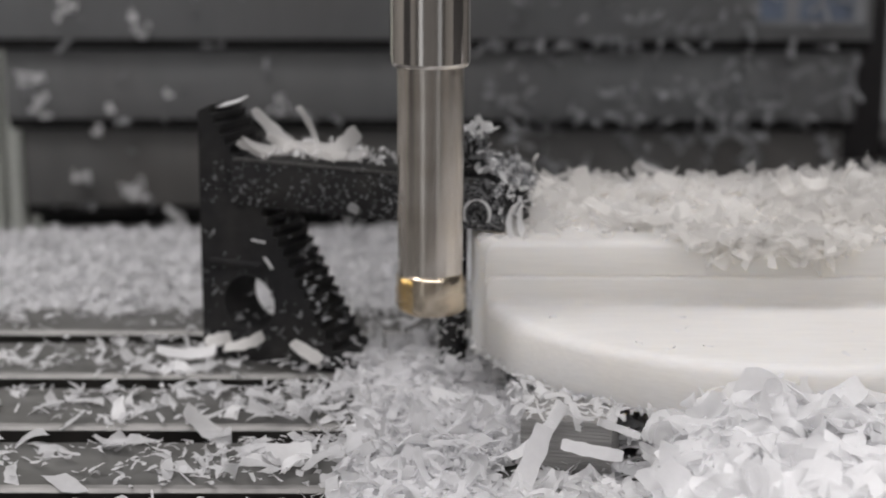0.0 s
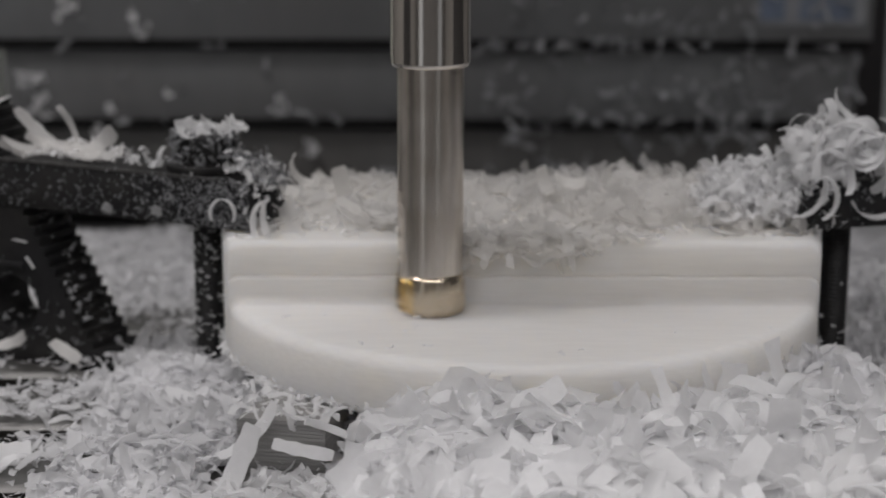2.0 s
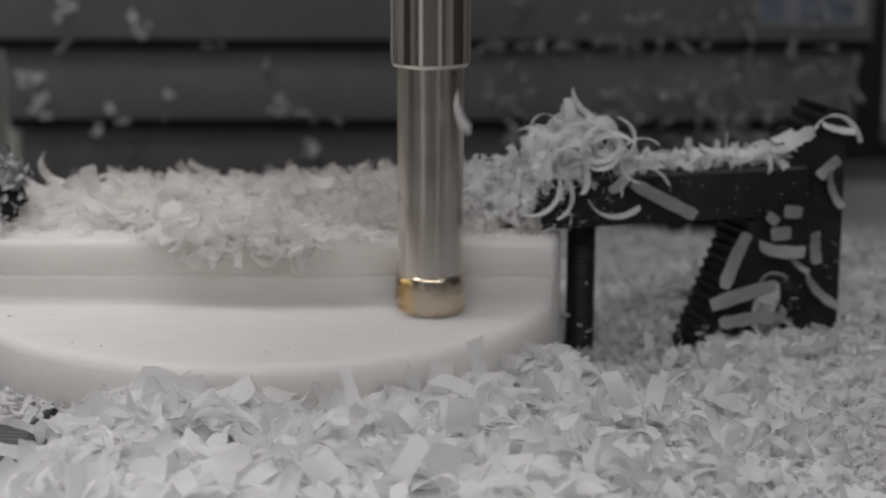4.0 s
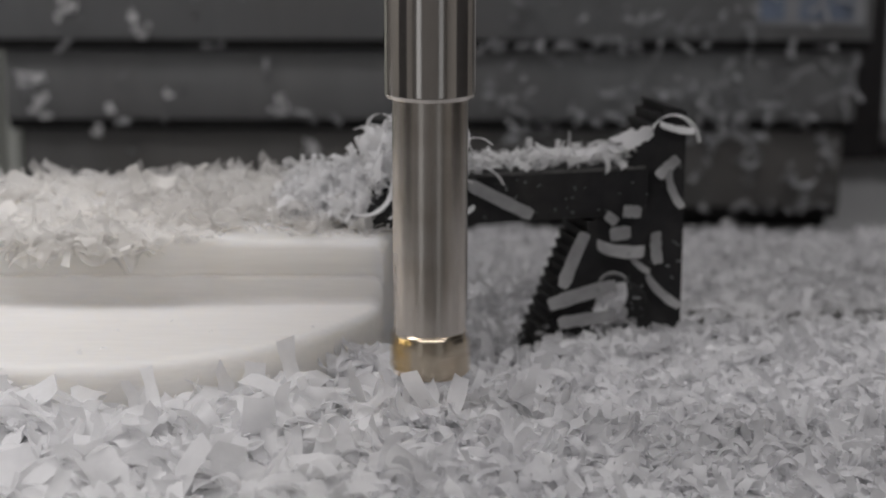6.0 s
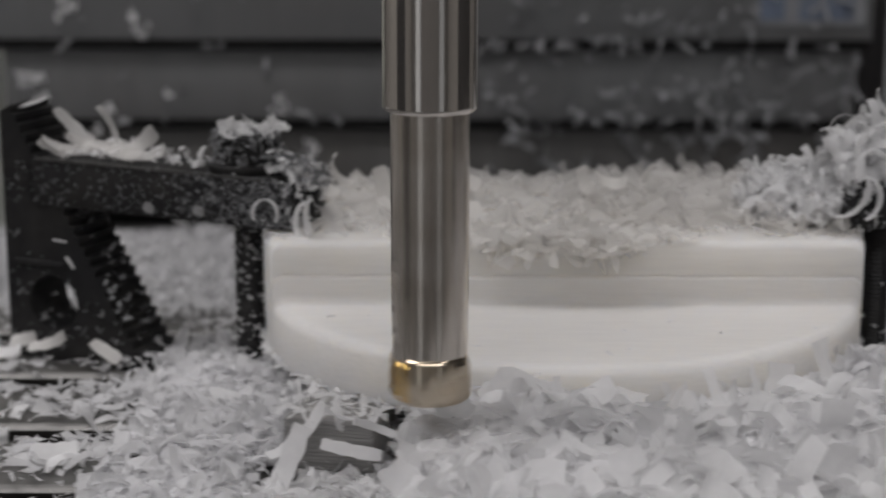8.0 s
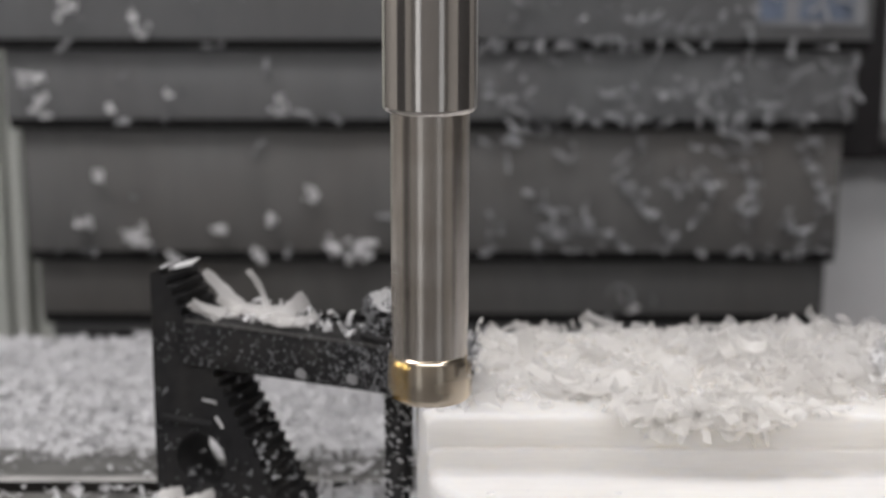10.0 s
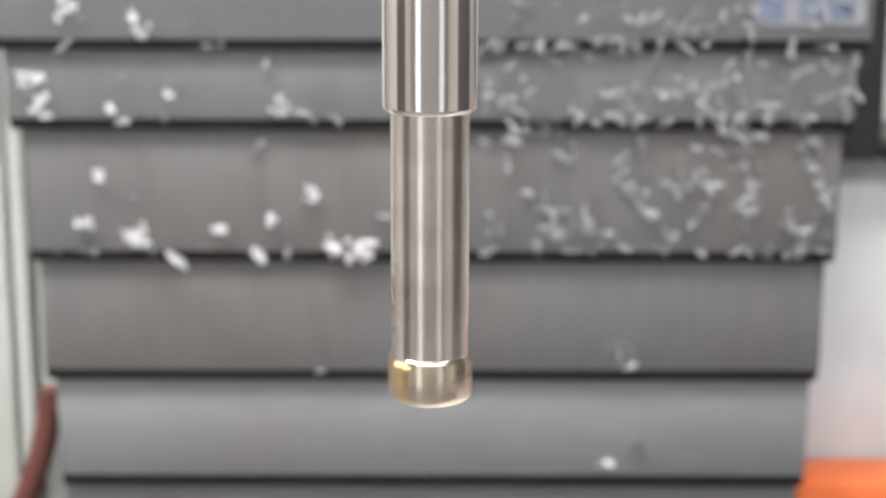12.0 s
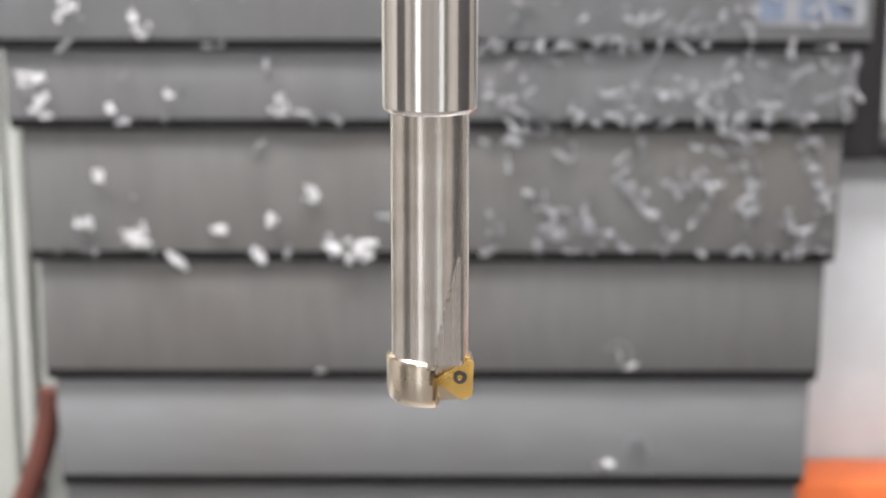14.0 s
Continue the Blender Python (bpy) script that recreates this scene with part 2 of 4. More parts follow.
def bumps(x, y, scale, seed=0.0):
    """Smooth noise about 0 of size 1."""
    return (np.sin(x * scale * 1.3 + seed + 1.7 * np.sin(y * scale * 0.7 + seed)) + np.sin(y * scale * 1.1 - seed * 2 + 1.3 * np.sin(x * scale * 0.9))
            + 0.6 * np.sin((x + y) * scale * 2.3 + seed * 3) + 0.6 * np.sin((x - y) * scale * 2.9 - seed)) / 3.2


def smooth(a, b, v):
    t = np.clip((v - a) / (b - a), 0, 1)
    return t * t * (3 - 2 * t)


def sheet(x0, x1, y0, y1, step, height, keep=None):
    xs, ys = np.arange(x0, x1, step), np.arange(y0, y1, step)
    X, Y = np.meshgrid(xs, ys, indexing="ij")
    Z = height(X, Y)
    V = np.stack([X, Y, Z], -1).reshape(-1, 3)
    i = np.arange(len(xs) * len(ys)).reshape(len(xs), len(ys))
    F = np.stack([i[:-1, :-1], i[1:, :-1], i[1:, 1:], i[:-1, 1:]], -1).reshape(-1, 4)
    if keep is not None:
        ok = keep(X, Y).reshape(-1)
        F = F[ok[F].all(1)]
        used = np.unique(F)
        remap = np.zeros(len(V), int)
        remap[used] = np.arange(len(used))
        V, F = V[used], remap[F]
    return V, F


# ---- room that closes the place ----
def room():
    # The unseen side walls are pale for the light bands mirrored in the tool.
    for name, b in (("wall_north", (-2.0, 2.0, 2.2, 2.3, -0.9, 1.5)), ("wall_west", (-2.1, -2.0, -1.7, 2.3, -0.9, 1.5)),
                    ("wall_east", (2.0, 2.1, -1.7, 2.3, -0.9, 1.5)), ("floor", (-2.1, 2.1, -1.7, 2.3, -1.0, -0.9)), ("ceiling", (-2.1, 2.1, -1.7, 2.3, 1.5, 1.6))):
        tagged(part(name, box(*b), {"wall_west": M_WALL_PALE, "wall_east": M_WALL_PALE}.get(name, M_WALL), smooth=False), "plain painted " + name.split("_")[0] + " of the workshop", name.split("_")[0], kind="structure")
    # south wall, left open round the two added streak lights
    for b in ((-2.0, -1.4, -0.86, 1.26), (-0.86, 0.86, -0.86, 1.26), (1.4, 2.0, -0.86, 1.26), (-2.0, 2.0, -0.9, -0.86), (-2.0, 2.0, 1.26, 1.5)):
        tagged(part("wall_south", box(b[0], b[1], -1.7, -1.6, b[2], b[3]), M_WALL_MID, smooth=False), "plain grey painted wall round the added lights", "wall", kind="structure")

    # Dark panels added out of view, mirrored as dark bands on the shank.
    for name, x in (("door_1", -1.99), ("door_2", 1.99)):
        y0, y1 = (-0.6, 0.34) if x < 0 else (-0.2, 1.2)
        tagged(part(name, box(x - 0.02, x + 0.02, y0, y1, -0.895, 1.15, 0.004), M_WALL_DARK), "plain dark panel added out of view for the tool's reflections", "door", kind="structure")


room()

# ---- telescopic way cover behind the table ----
def way_cover():
    cover = tagged(new("way_cover"), "grey steel telescopic way cover with stepped overlapping plates", "way cover")
    cover.location = (0, 1.2, -0.9)
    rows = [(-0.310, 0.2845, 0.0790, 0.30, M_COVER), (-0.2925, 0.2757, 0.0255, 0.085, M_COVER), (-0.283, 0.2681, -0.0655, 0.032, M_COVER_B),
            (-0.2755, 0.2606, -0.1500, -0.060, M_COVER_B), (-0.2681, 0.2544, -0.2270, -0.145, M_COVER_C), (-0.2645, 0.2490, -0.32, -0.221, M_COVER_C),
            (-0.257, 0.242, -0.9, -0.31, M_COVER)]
    plates = []
    for i, (x0, x1, z0, z1, mat) in enumerate(rows):
        y = i * 0.007
        k = 1 + y / 1.2
        x0, x1, z0, z1 = x0 * k, x1 * k, 0.2253 + (z0 - 0.2253) * k, 0.2253 + (z1 - 0.2253) * k
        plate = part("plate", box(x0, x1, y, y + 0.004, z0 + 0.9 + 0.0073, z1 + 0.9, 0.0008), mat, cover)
        plates.append((plate, z0))
        # The black strip draws the plate's lower lip and its shadow as one.
        if i < 6:
            part("shadowed_lip", box(x0 + 0.001, x1 - 0.001, y + 0.0012, y + 0.0068, z0 + 0.9, z0 + 0.9 + 0.0070, 0.001), M_LIP, plate, "black strip for the plate's lip and its shadow")
            for sx in (x0 + 0.0015, x1 - 0.0015):
                part("side_flange", box(sx - 0.0015, sx + 0.0015, y + 0.0045, y + 0.05, z0 + 0.906, z1 + 0.899), mat, plate)
    return plates


PLATES = way_cover()


def sticker():
    st = tagged(new("sticker"), "faded blue and grey sticker on the steel way cover", "sticker")
    st.location = (0.243, 1.1985, 0.096)
    part("film", box(-0.036, 0.036, 0, 0.001, 0, 0.05), M_LABEL, st, smooth=False)
    part("print_block", box(-0.034, -0.018, -0.0006, 0.0004, 0.004, 0.046), M_BLUE, st, "blue printed block", smooth=False)
    part("print_block", box(-0.008, 0.028, -0.0006, 0.0004, 0.004, 0.020), M_BLUE, st, "blue printed block", smooth=False)


sticker()


def surroundings():
    cab = tagged(new("side_panel"), "pale green painted sheet metal panel with folded vertical edges", "panel")
    cab.location = (-0.36, 1.29, -0.9)
    part("panel", box(-0.4, 0.04, 0, 0.02, 0, 1.5, 0.003), M_CREAM, cab)
    part("folded_edge", box(0.0465, 0.058, -0.012, 0.02, 0, 1.5, 0.003), M_CREAM, cab)
    part("folded_edge", box(0.0605, 0.11, -0.004, 0.02, 0, 1.5, 0.003), M_CREAM, cab)
    wp = tagged(new("white_panel"), "white painted metal panel beside the way cover", "panel")
    wp.location = (0.45, 1.32, -0.9)
    part("panel", box(-0.19, 0.4, 0, 0.02, 0.4, 0.888, 0.004), M_WHITE, wp)
    part("edge_fold", box(-0.196, -0.1905, -0.006, 0.02, 0.4, 0.888, 0.002), M_WHITE, wp, "folded edge of the panel")
    ob = tagged(new("orange_beam"), "orange painted metal beam below the white panel", "beam")
    ob.location = (0.45, 1.25, -0.9)
    part("beam", box(-0.20, 0.4, 0, 0.06, 0.0, 0.656, 0.006), M_ORANGE, ob)
    po = tagged(new("door_post"), "black door post with a rounded rubber seal", "door post")
    po.location = (0.305, 1.29, -0.012)
    part("post", box(-0.02, 0.013, 0, 0.03, 0, 0.9, 0.006), M_POST, po)
    part("sill_seal", box(0.0135, 0.2, 0, 0.03, 0, 0.012, 0.004), M_POST, po)
    gp = tagged(new("guard_window"), "pale guard door window in a black rounded frame", "guard door")
    gp.location = (0.305, 1.32, 0.0)
    part("pane", box(0.014, 0.3, 0, 0.006, 0.0125, 0.88, 0.004), M_WHITE, gp)
    ho = tagged(new("hose"), "brown rubber hose hanging beside the way cover", "hose")
    ho.location = (-0.293, 1.262, -0.3)
    part("hose_run", tube([(-0.045 + 0.052 * math.sin(t * 1.45), -0.004 + 0.006 * t, 0.143 * t - 0.02) for t in [i / 14 for i in range(15)]], 0.009), M_HOSE, ho)


surroundings()

# ---- things that ride on the table ----
ON_TABLE = []


def rides(ob):
    ON_TABLE.append(ob)
    return ob


SLOT_HALF = 0.0084
SLOTS = [0.5178, 0.5843, 0.6508, 0.7173, 0.7838]


def machine_table():
    t = rides(tagged(new("machine_table"), "grey cast iron milling machine table with T-slots and bright worn edges", "machine table"))
    t.location = (0.1, 0.75, -0.08)
    x0, x1, hw = -0.75, 0.85, SLOT_HALF
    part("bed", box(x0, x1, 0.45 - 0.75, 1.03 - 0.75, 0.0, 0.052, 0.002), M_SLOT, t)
    ys = [0.45] + SLOTS + [0.835]
    for i, (a, b) in enumerate(zip(ys, ys[1:])):
        f, k = a + (hw if i else 0) - 0.75, b - (hw if i < 5 else 0) - 0.75
        und = 0.006
        prof = [(f + 0.0045, 0.08), (k - 0.0006, 0.08), (k, 0.0792), (k, 0.068), (k - und, 0.068), (k - und, 0.052), (f + und, 0.052), (f + und, 0.068), (f, 0.068), (f, 0.0785)]
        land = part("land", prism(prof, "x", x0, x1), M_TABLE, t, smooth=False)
        # Every face but the top takes the slot's shade colour.
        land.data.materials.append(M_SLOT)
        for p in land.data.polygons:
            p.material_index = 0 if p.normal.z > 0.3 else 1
        part("worn_edge", prism([(f + 0.0001, 0.0788), (f + 0.0012, 0.0799), (f + 0.0040, 0.0803), (f + 0.0040, 0.0796), (f + 0.0003, 0.0780)], "x", x0, x1), M_EDGE, land, "bright worn edge of the slot", smooth=False)
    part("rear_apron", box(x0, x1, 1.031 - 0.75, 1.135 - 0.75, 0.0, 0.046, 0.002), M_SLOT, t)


machine_table()

DISC = (0.132, 0.7185, 0.1204)


def plastic_disc():
    cx, cy, r = DISC
    d = rides(tagged(new("plastic_disc"), "thick round white nylon disc half milled down to a ledge", "plastic disc"))
    d.location = (cx, cy, 0.0211)

    # section from front to back: ledge, fillet, shoulder with a fine step, rounded lip, top, back flat
    zl, zm, zt, ys = 0.0219, 0.0325, 0.0467, 0.6836 - cy

    def arc(y, z, rad, a0, a1, n=6):
        return [(y + rad * math.cos(radians(a0 + (a1 - a0) * i / n)), z + rad * math.sin(radians(a0 + (a1 - a0) * i / n))) for i in range(n + 1)]

    front = [-r + (ys - 0.004 + r) * (1 - math.cos(math.pi / 2 * i / 26)) for i in range(1, 27)]
    section = [(y, zl) for y in front] + arc(ys - 0.0035, zl + 0.0035, 0.0035, -90, 0)[1:]
    section += arc(ys + 0.0012, zm - 0.0012, 0.0012, 180, 110, 4) + arc(ys + 0.0022, zm + 0.0012, 0.0014, 230, 180, 4)
    section += arc(ys + 0.0008 + 0.003, zt - 0.003, 0.003, 180, 90) + [(ys + 0.006 + (0.086 - ys - 0.006) * i / 20, zt) for i in range(21)]
    section += [(0.0861, zl + 0.001)] + [(0.087 + (r - 0.0874) * math.sin(math.pi / 2 * i / 8), zl) for i in range(9)]
    bm = bmesh.new()
    across, rows = 48, []
    for y, z in section:
        w = math.sqrt(max(r * r - y * y, 1e-8))
        row = []
        for i in range(across + 1):
            x = -w * math.cos(math.pi * i / across)
            rim = max(0.0, 0.0045 - (r - math.hypot(x, y)))
            row.append(bm.verts.new((x, y, z - (0.0045 - math.sqrt(max(0.0045 ** 2 - rim ** 2, 0))))))
        rows.append(row)
    foot = []
    for row in rows:
        foot.append([bm.verts.new((row[i].co.x, row[i].co.y, 0)) for i in (0, -1)])
    for i in range(len(rows) - 1):
        a, b = rows[i], rows[i + 1]
        for k in range(across):
            bm.faces.new((a[k], a[k + 1], b[k + 1], b[k]))
        bm.faces.new((a[0], b[0], foot[i + 1][0], foot[i][0]))
        bm.faces.new((a[-1], foot[i][1], foot[i + 1][1], b[-1]))
        bm.faces.new((foot[i][0], foot[i + 1][0], foot[i + 1][1], foot[i][1]))
    bm.faces.new(rows[0] + [foot[0][1], foot[0][0]])
    bm.faces.new(list(reversed(rows[-1])) + [foot[-1][0], foot[-1][1]])
    bmesh.ops.remove_doubles(bm, verts=bm.verts, dist=0.00002)
    part("body", bm, M_DISC, d)
    return d


plastic_disc()


def riser(x, y, turn, label):
    b = rides(tagged(new("riser_block"), label, "riser block", group="risers under the disc"))
    b.matrix_world = pose(x, y, 0.0002, 0, 0, turn)
    prof = [(-0.016, 0)]
    for i in range(15):
        z = 0.0010 + i * 0.0013
        prof += [(-0.016, z), (-0.0163, z + 0.0003), (-0.0163, z + 0.0008), (-0.016, z + 0.0011)]
    prof += [(-0.0155, 0.0206), (0.0155, 0.0206)] + [(-u, z) for u, z in reversed(prof)]
    part("body", prism(prof, "y", 0, 0.055), M_RISER, b, smooth=False)
    for i in range(15):
        z = 0.0010 + i * 0.0013
        part("ridge", box(-0.0163, 0.0163, -0.0004, 0.0003, z + 0.0002, z + 0.0010), M_RISER, b, smooth=False)


def riser_shavings():
    n = 110
    p = np.stack([rng.uniform(0.026, 0.064, n), rng.uniform(0.604, 0.65, n), 0.0215 + rng.uniform(0, 0.002, n)], 1)
    q = np.stack([rng.uniform(0.020, 0.066, n), rng.uniform(0.576, 0.600, n), rng.uniform(0.0005, 0.003, n)], 1)
    rides(stuff("riser_shavings", [shavings(p, (0.004, 0.014), (0.001, 0.004), (0.3, 2.5), 18, 6), shavings(q, (0.006, 0.016), (0.003, 0.007), (0.3, 2.0), 25, 6)], M_CHIP, "white shavings lying on and before the riser block"))


riser_shavings()
riser(0.0435, 0.606, -12, "grey turned steel riser block with fine ridges under the disc")
riser(0.215, 0.625, 14, "grey turned steel riser block buried in white shavings")
riser(0.132, 0.775, 0, "grey turned steel riser block under the disc's back")


def clamp_set(x, y, turn, mirror, first):
    """Step block, strap, stud and nut. Local x runs along the strap from the block's outer end, y goes back, z up."""
    sgn = -1 if mirror else 1
    base = pose(x, y, 0.0002, 0, 0, turn)
    H = 0.107 if first else 0.1105

    def flip(pts):
        return [(sgn * u, z) for u, z in pts]

    blk = rides(tagged(new("step_block"), "black steel step block with serrated slope and round hole", "step block", group="clamp sets"))
    blk.matrix_world = base
    pts = [(0, 0), (0, H), (0.002, H + 0.001), (0.006 if first else 0.010, H + 0.003)]
    slope = [(0.006, H + 0.003), (0.066, 0.009)] if first else [(0.010, H + 0.003), (0.0425, 0.066), (0.0655, 0.009)]
    u1 = slope[-1][0]
    for (ua, za), (ub, zb) in zip(slope, slope[1:]):
        n = round((za - zb) / 0.0042)
        for i in range(n):
            z, u = za + (zb - za) * (i + 1) / n, ua + (ub - ua) * i / n
            pts += [(u - 0.0006, z + 0.0008), (u + (ub - ua) / n, z + 0.0005)]
    pts += [(u1 + 0.003, 0.006), (u1 + 0.004, 0)]
    part("body", prism(flip(pts), "y", 0, 0.026, holes=[(sgn * (0.0235 if first else 0.0265), 0.0255 if first else 0.0275, 0.0125)]), M_BLACK, blk, smooth=False)
    if first:
        part("rib", box(sgn * 0.004, 0.03, -0.0012, 0.002, 0.041, 0.044, 0.0008), M_BLACK, blk)

    strap = rides(tagged(new("clamp_strap"), "black steel strap clamp bearing on the white disc", "strap clamp", group="clamp sets"))
    zb, zt, L = 0.0683, 0.0885, 0.142 if first else 0.134
    strap.matrix_world = base @ pose(0, -0.001, zb)
    h = zt - zb
    top = [(0.0165, 0.001), (0.0165, h - 0.001), (0.0175, h), (L - 0.012, h), (L - 0.003, h * 0.72), (L, h * 0.4), (L, 0.001), (L - 0.001, 0), (0.0175, 0)]
    part("body", prism(flip(top), "y", 0, 0.028, bevel=0.0007), M_BLACK, strap)
    # A lighter strip gives the top edge its wear and its painted highlight.
    part("worn_edge", box(min(sgn * 0.018, sgn * (L - 0.013)), max(sgn * 0.018, sgn * (L - 0.013)), -0.0004, 0.0007, h - 0.0009, h + 0.0003), M_RUB_GLINT, strap, "thin edge strip, rubbed and with its highlight drawn in", smooth=False)
    heel = [(0.0125, 0.002), (0.0145, h * 0.3), (0.0125, h * 0.35), (0.0145, h * 0.62), (0.0125, h * 0.67), (0.0145, h - 0.002), (0.0163, h - 0.002), (0.0163, 0.002)]
    part("heel", prism(flip(heel), "y", 0.001, 0.027), M_BLACK, strap, "serrated heel of the strap", smooth=False)

    stud = rides(tagged(new("clamp_stud"), "black threaded clamp stud standing in the T-slot", "stud", group="clamp sets"))
    us = 0.1125 if first else 0.1095
    sm = base @ pose(sgn * us, 0.0145, 0)
    stud.matrix_world = sm @ pose(0, 0, -0.026)
    prof = [(0.0060, 0)]
    z = 0.02
    tip = 0.130 if first else 0.134
    while z < tip - 0.004:
        prof += [(0.0060, z), (0.0055, z + 0.0009)]
        z += 0.0018
    prof += [(0.006, tip - 0.0005), (0.0045, tip + 0.001)]
    part("shaft", lathe(prof, 24), M_BLACK, stud)
    part("foot", box(-0.0105, 0.0105, -0.0105, 0.0105, -0.0005, 0.009, 0.001), M_BLACK, stud)
    nut = rides(tagged(new("flange_nut"), "black flange nut on the strap buried in shavings", "nut", group="clamp sets"))
    nut.matrix_world = sm @ pose(0, 0, zt + 0.0002)
    part("washer", lathe([(0.0155, 0), (0.016, 0.0006), (0.016, 0.0028), (0.0152, 0.0032)], 40), M_BLACK, nut)
    hr, hz = (0.0135, 0.0150) if first else (0.0105, 0.0155)
    hexa = [(hr * math.cos(i * math.tau / 6 + 0.3), hr * math.sin(i * math.tau / 6 + 0.3)) for i in range(6)]
    part("hexagon", prism(hexa, "z", 0.0034, hz, bevel=0.0012), M_BLACK, nut)
    return base, sgn, sm


LEFT = clamp_set(-0.104, 0.757, -25, False, True)
RIGHT = clamp_set(0.3708, 0.736, 15, True, False)

# ---- shavings ----
PITS = ((0.074, 0.613, 0.012), (0.172, 0.583, 0.010), (0.186, 0.590, 0.008), (0.383, 0.712, 0.008), (0.30, 0.575, 0.006), (0.44, 0.60, 0.007), (0.245, 0.566, 0.006))


def clear_of_pits(x, y):
    return np.all([((x - px) / (r * 1.5)) ** 2 + ((y - py) / (r * 1.1)) ** 2 > 1 for px, py, r in PITS], axis=0)


def heap_height(X, Y):
    """Depth of the shavings lying on the table."""
    cx, cy, r = DISC
    rim = np.hypot(X - cx, Y - cy)
    front = smooth(0.058, 0.085, X) * (1 - smooth(0.30, 0.36, X) * 0.45)
    ridge = 0.030 - 0.05 * np.clip(0.565 - Y, 0, 1) - 0.22 * np.clip(Y - 0.585, 0, 0.2)
    h = front * np.clip(ridge, 0.008, 0.05)
    reach = 0.655 + 0.08 * smooth(0.29, 0.33, X)
    side = smooth(0.21, 0.27, X) * 0.017 * (1 - smooth(reach, reach + 0.04, Y))
    h = np.maximum(h, side)
    h = np.maximum(h, 0.034 * np.exp(-((X - 0.245) / 0.030) ** 2 - ((Y - 0.640) / 0.032) ** 2))
    h = np.maximum(h, 0.022 * np.exp(-((X - 0.325) / 0.04) ** 4 - ((Y - 0.80) / 0.022) ** 2))
    left = smooth(-0.10, 0.03, X) * 0.0100 * (1 - smooth(0.74, 0.79, Y))
    h = np.maximum(h, left)
    deep = smooth(0.002, 0.008, h)
    h = h + (0.0055 * bumps(X, Y, 55, 1.0) * smooth(0.012, 0.026, h) + 0.0030 * bumps(X, Y, 130, 2.0) + 0.0015 * bumps(X, Y, 260, 5.0)) * deep
    under = 1 - smooth(r - 0.012, r + 0.004, rim)
    h = np.where(under > 0, np.minimum(h, 0.0165 * under + h * (1 - under)), h)
    # pocket beside the riser block
    h = h * (1 - 0.95 * np.exp(-(((X - 0.044) / 0.030) ** 2 + ((Y - 0.588) / 0.044) ** 2) ** 2))
    # pits where the dark table shows
    for px, py, r in PITS:
        h = h * (1 - 0.97 * np.exp(-(((X - px) / (r * 1.5)) ** 2 + ((Y - py) / r) ** 2) ** 2))
    return np.maximum(h, 0)


def scatter(n, x0, x1, y0, y1, density):
    x, y = rng.uniform(x0, x1, n), rng.uniform(y0, y1, n)
    ok = rng.uniform(0, 1, n) < density(x, y)
    return x[ok], y[ok]


def slot_free(x, y):
    d = np.min(np.abs(y[:, None] - np.array(SLOTS)[None, :]), 1)
    return d > 0.0095


def front_heap():
    def dens(x, y):
        rim = np.hypot(x - DISC[0], y - DISC[1])
        return smooth(0.003, 0.008, heap_height(x, y)) * (rim > DISC[2] - 0.012) * clear_of_pits(x, y)

    def fresh(x, y):
        return smooth(0.055, 0.085, x) * (1 - smooth(0.21, 0.29, x)) * (1 - smooth(0.62, 0.66, y))

    def lay(n, density, low, high, *shape, **more):
        x, y = scatter(n, -0.14, 0.62, 0.47, 0.83, density)
        return shavings(np.stack([x, y, heap_height(x, y) + rng.uniform(low, high, len(x))], 1), *shape, **more)

    broad = [lay(6000, lambda x, y: dens(x, y) * fresh(x, y), -0.003, 0.004, (0.014, 0.030), (0.0070, 0.0150), (0.5, 2.8), 24, 8, twist=0.4),
             lay(2600, lambda x, y: dens(x, y) * fresh(x, y), 0.0, 0.006, (0.014, 0.034), (0.0035, 0.0075), (1.2, 4.6), 30, 10, twist=0.6),
             lay(2600, lambda x, y: dens(x, y) * fresh(x, y), -0.002, 0.005, (0.005, 0.012), (0.0018, 0.0050), (0.4, 3.0), 30, 5)]
    small = [lay(11000, lambda x, y: dens(x, y) * (1 - fresh(x, y)), -0.003, 0.003, (0.008, 0.020), (0.0030, 0.0075), (0.4, 3.2), 24, 7, twist=0.4),
             lay(4200, lambda x, y: dens(x, y) * (1 - fresh(x, y)), 0.0, 0.0045, (0.012, 0.026), (0.0016, 0.0042), (1.4, 5.0), 28, 10, twist=0.6),
             lay(12000, lambda x, y: dens(x, y) * (1 - fresh(x, y)), -0.002, 0.004, (0.003, 0.009), (0.0010, 0.0032), (0.4, 3.0), 30, 5)]
    base = sheet(-0.12, 0.62, 0.47, 0.83, 0.004, lambda X, Y: heap_height(X, Y) - 0.0035, lambda X, Y: (heap_height(X, Y) > 0.005))
    rides(stuff("shavings_heap", broad, M_CHIP, "deep heap of broad curled white plastic shavings before the disc", base=base))
    rides(stuff("shavings_heap", small, M_FINE, "spread of smaller greyish white plastic shavings on the machine table"))


front_heap()


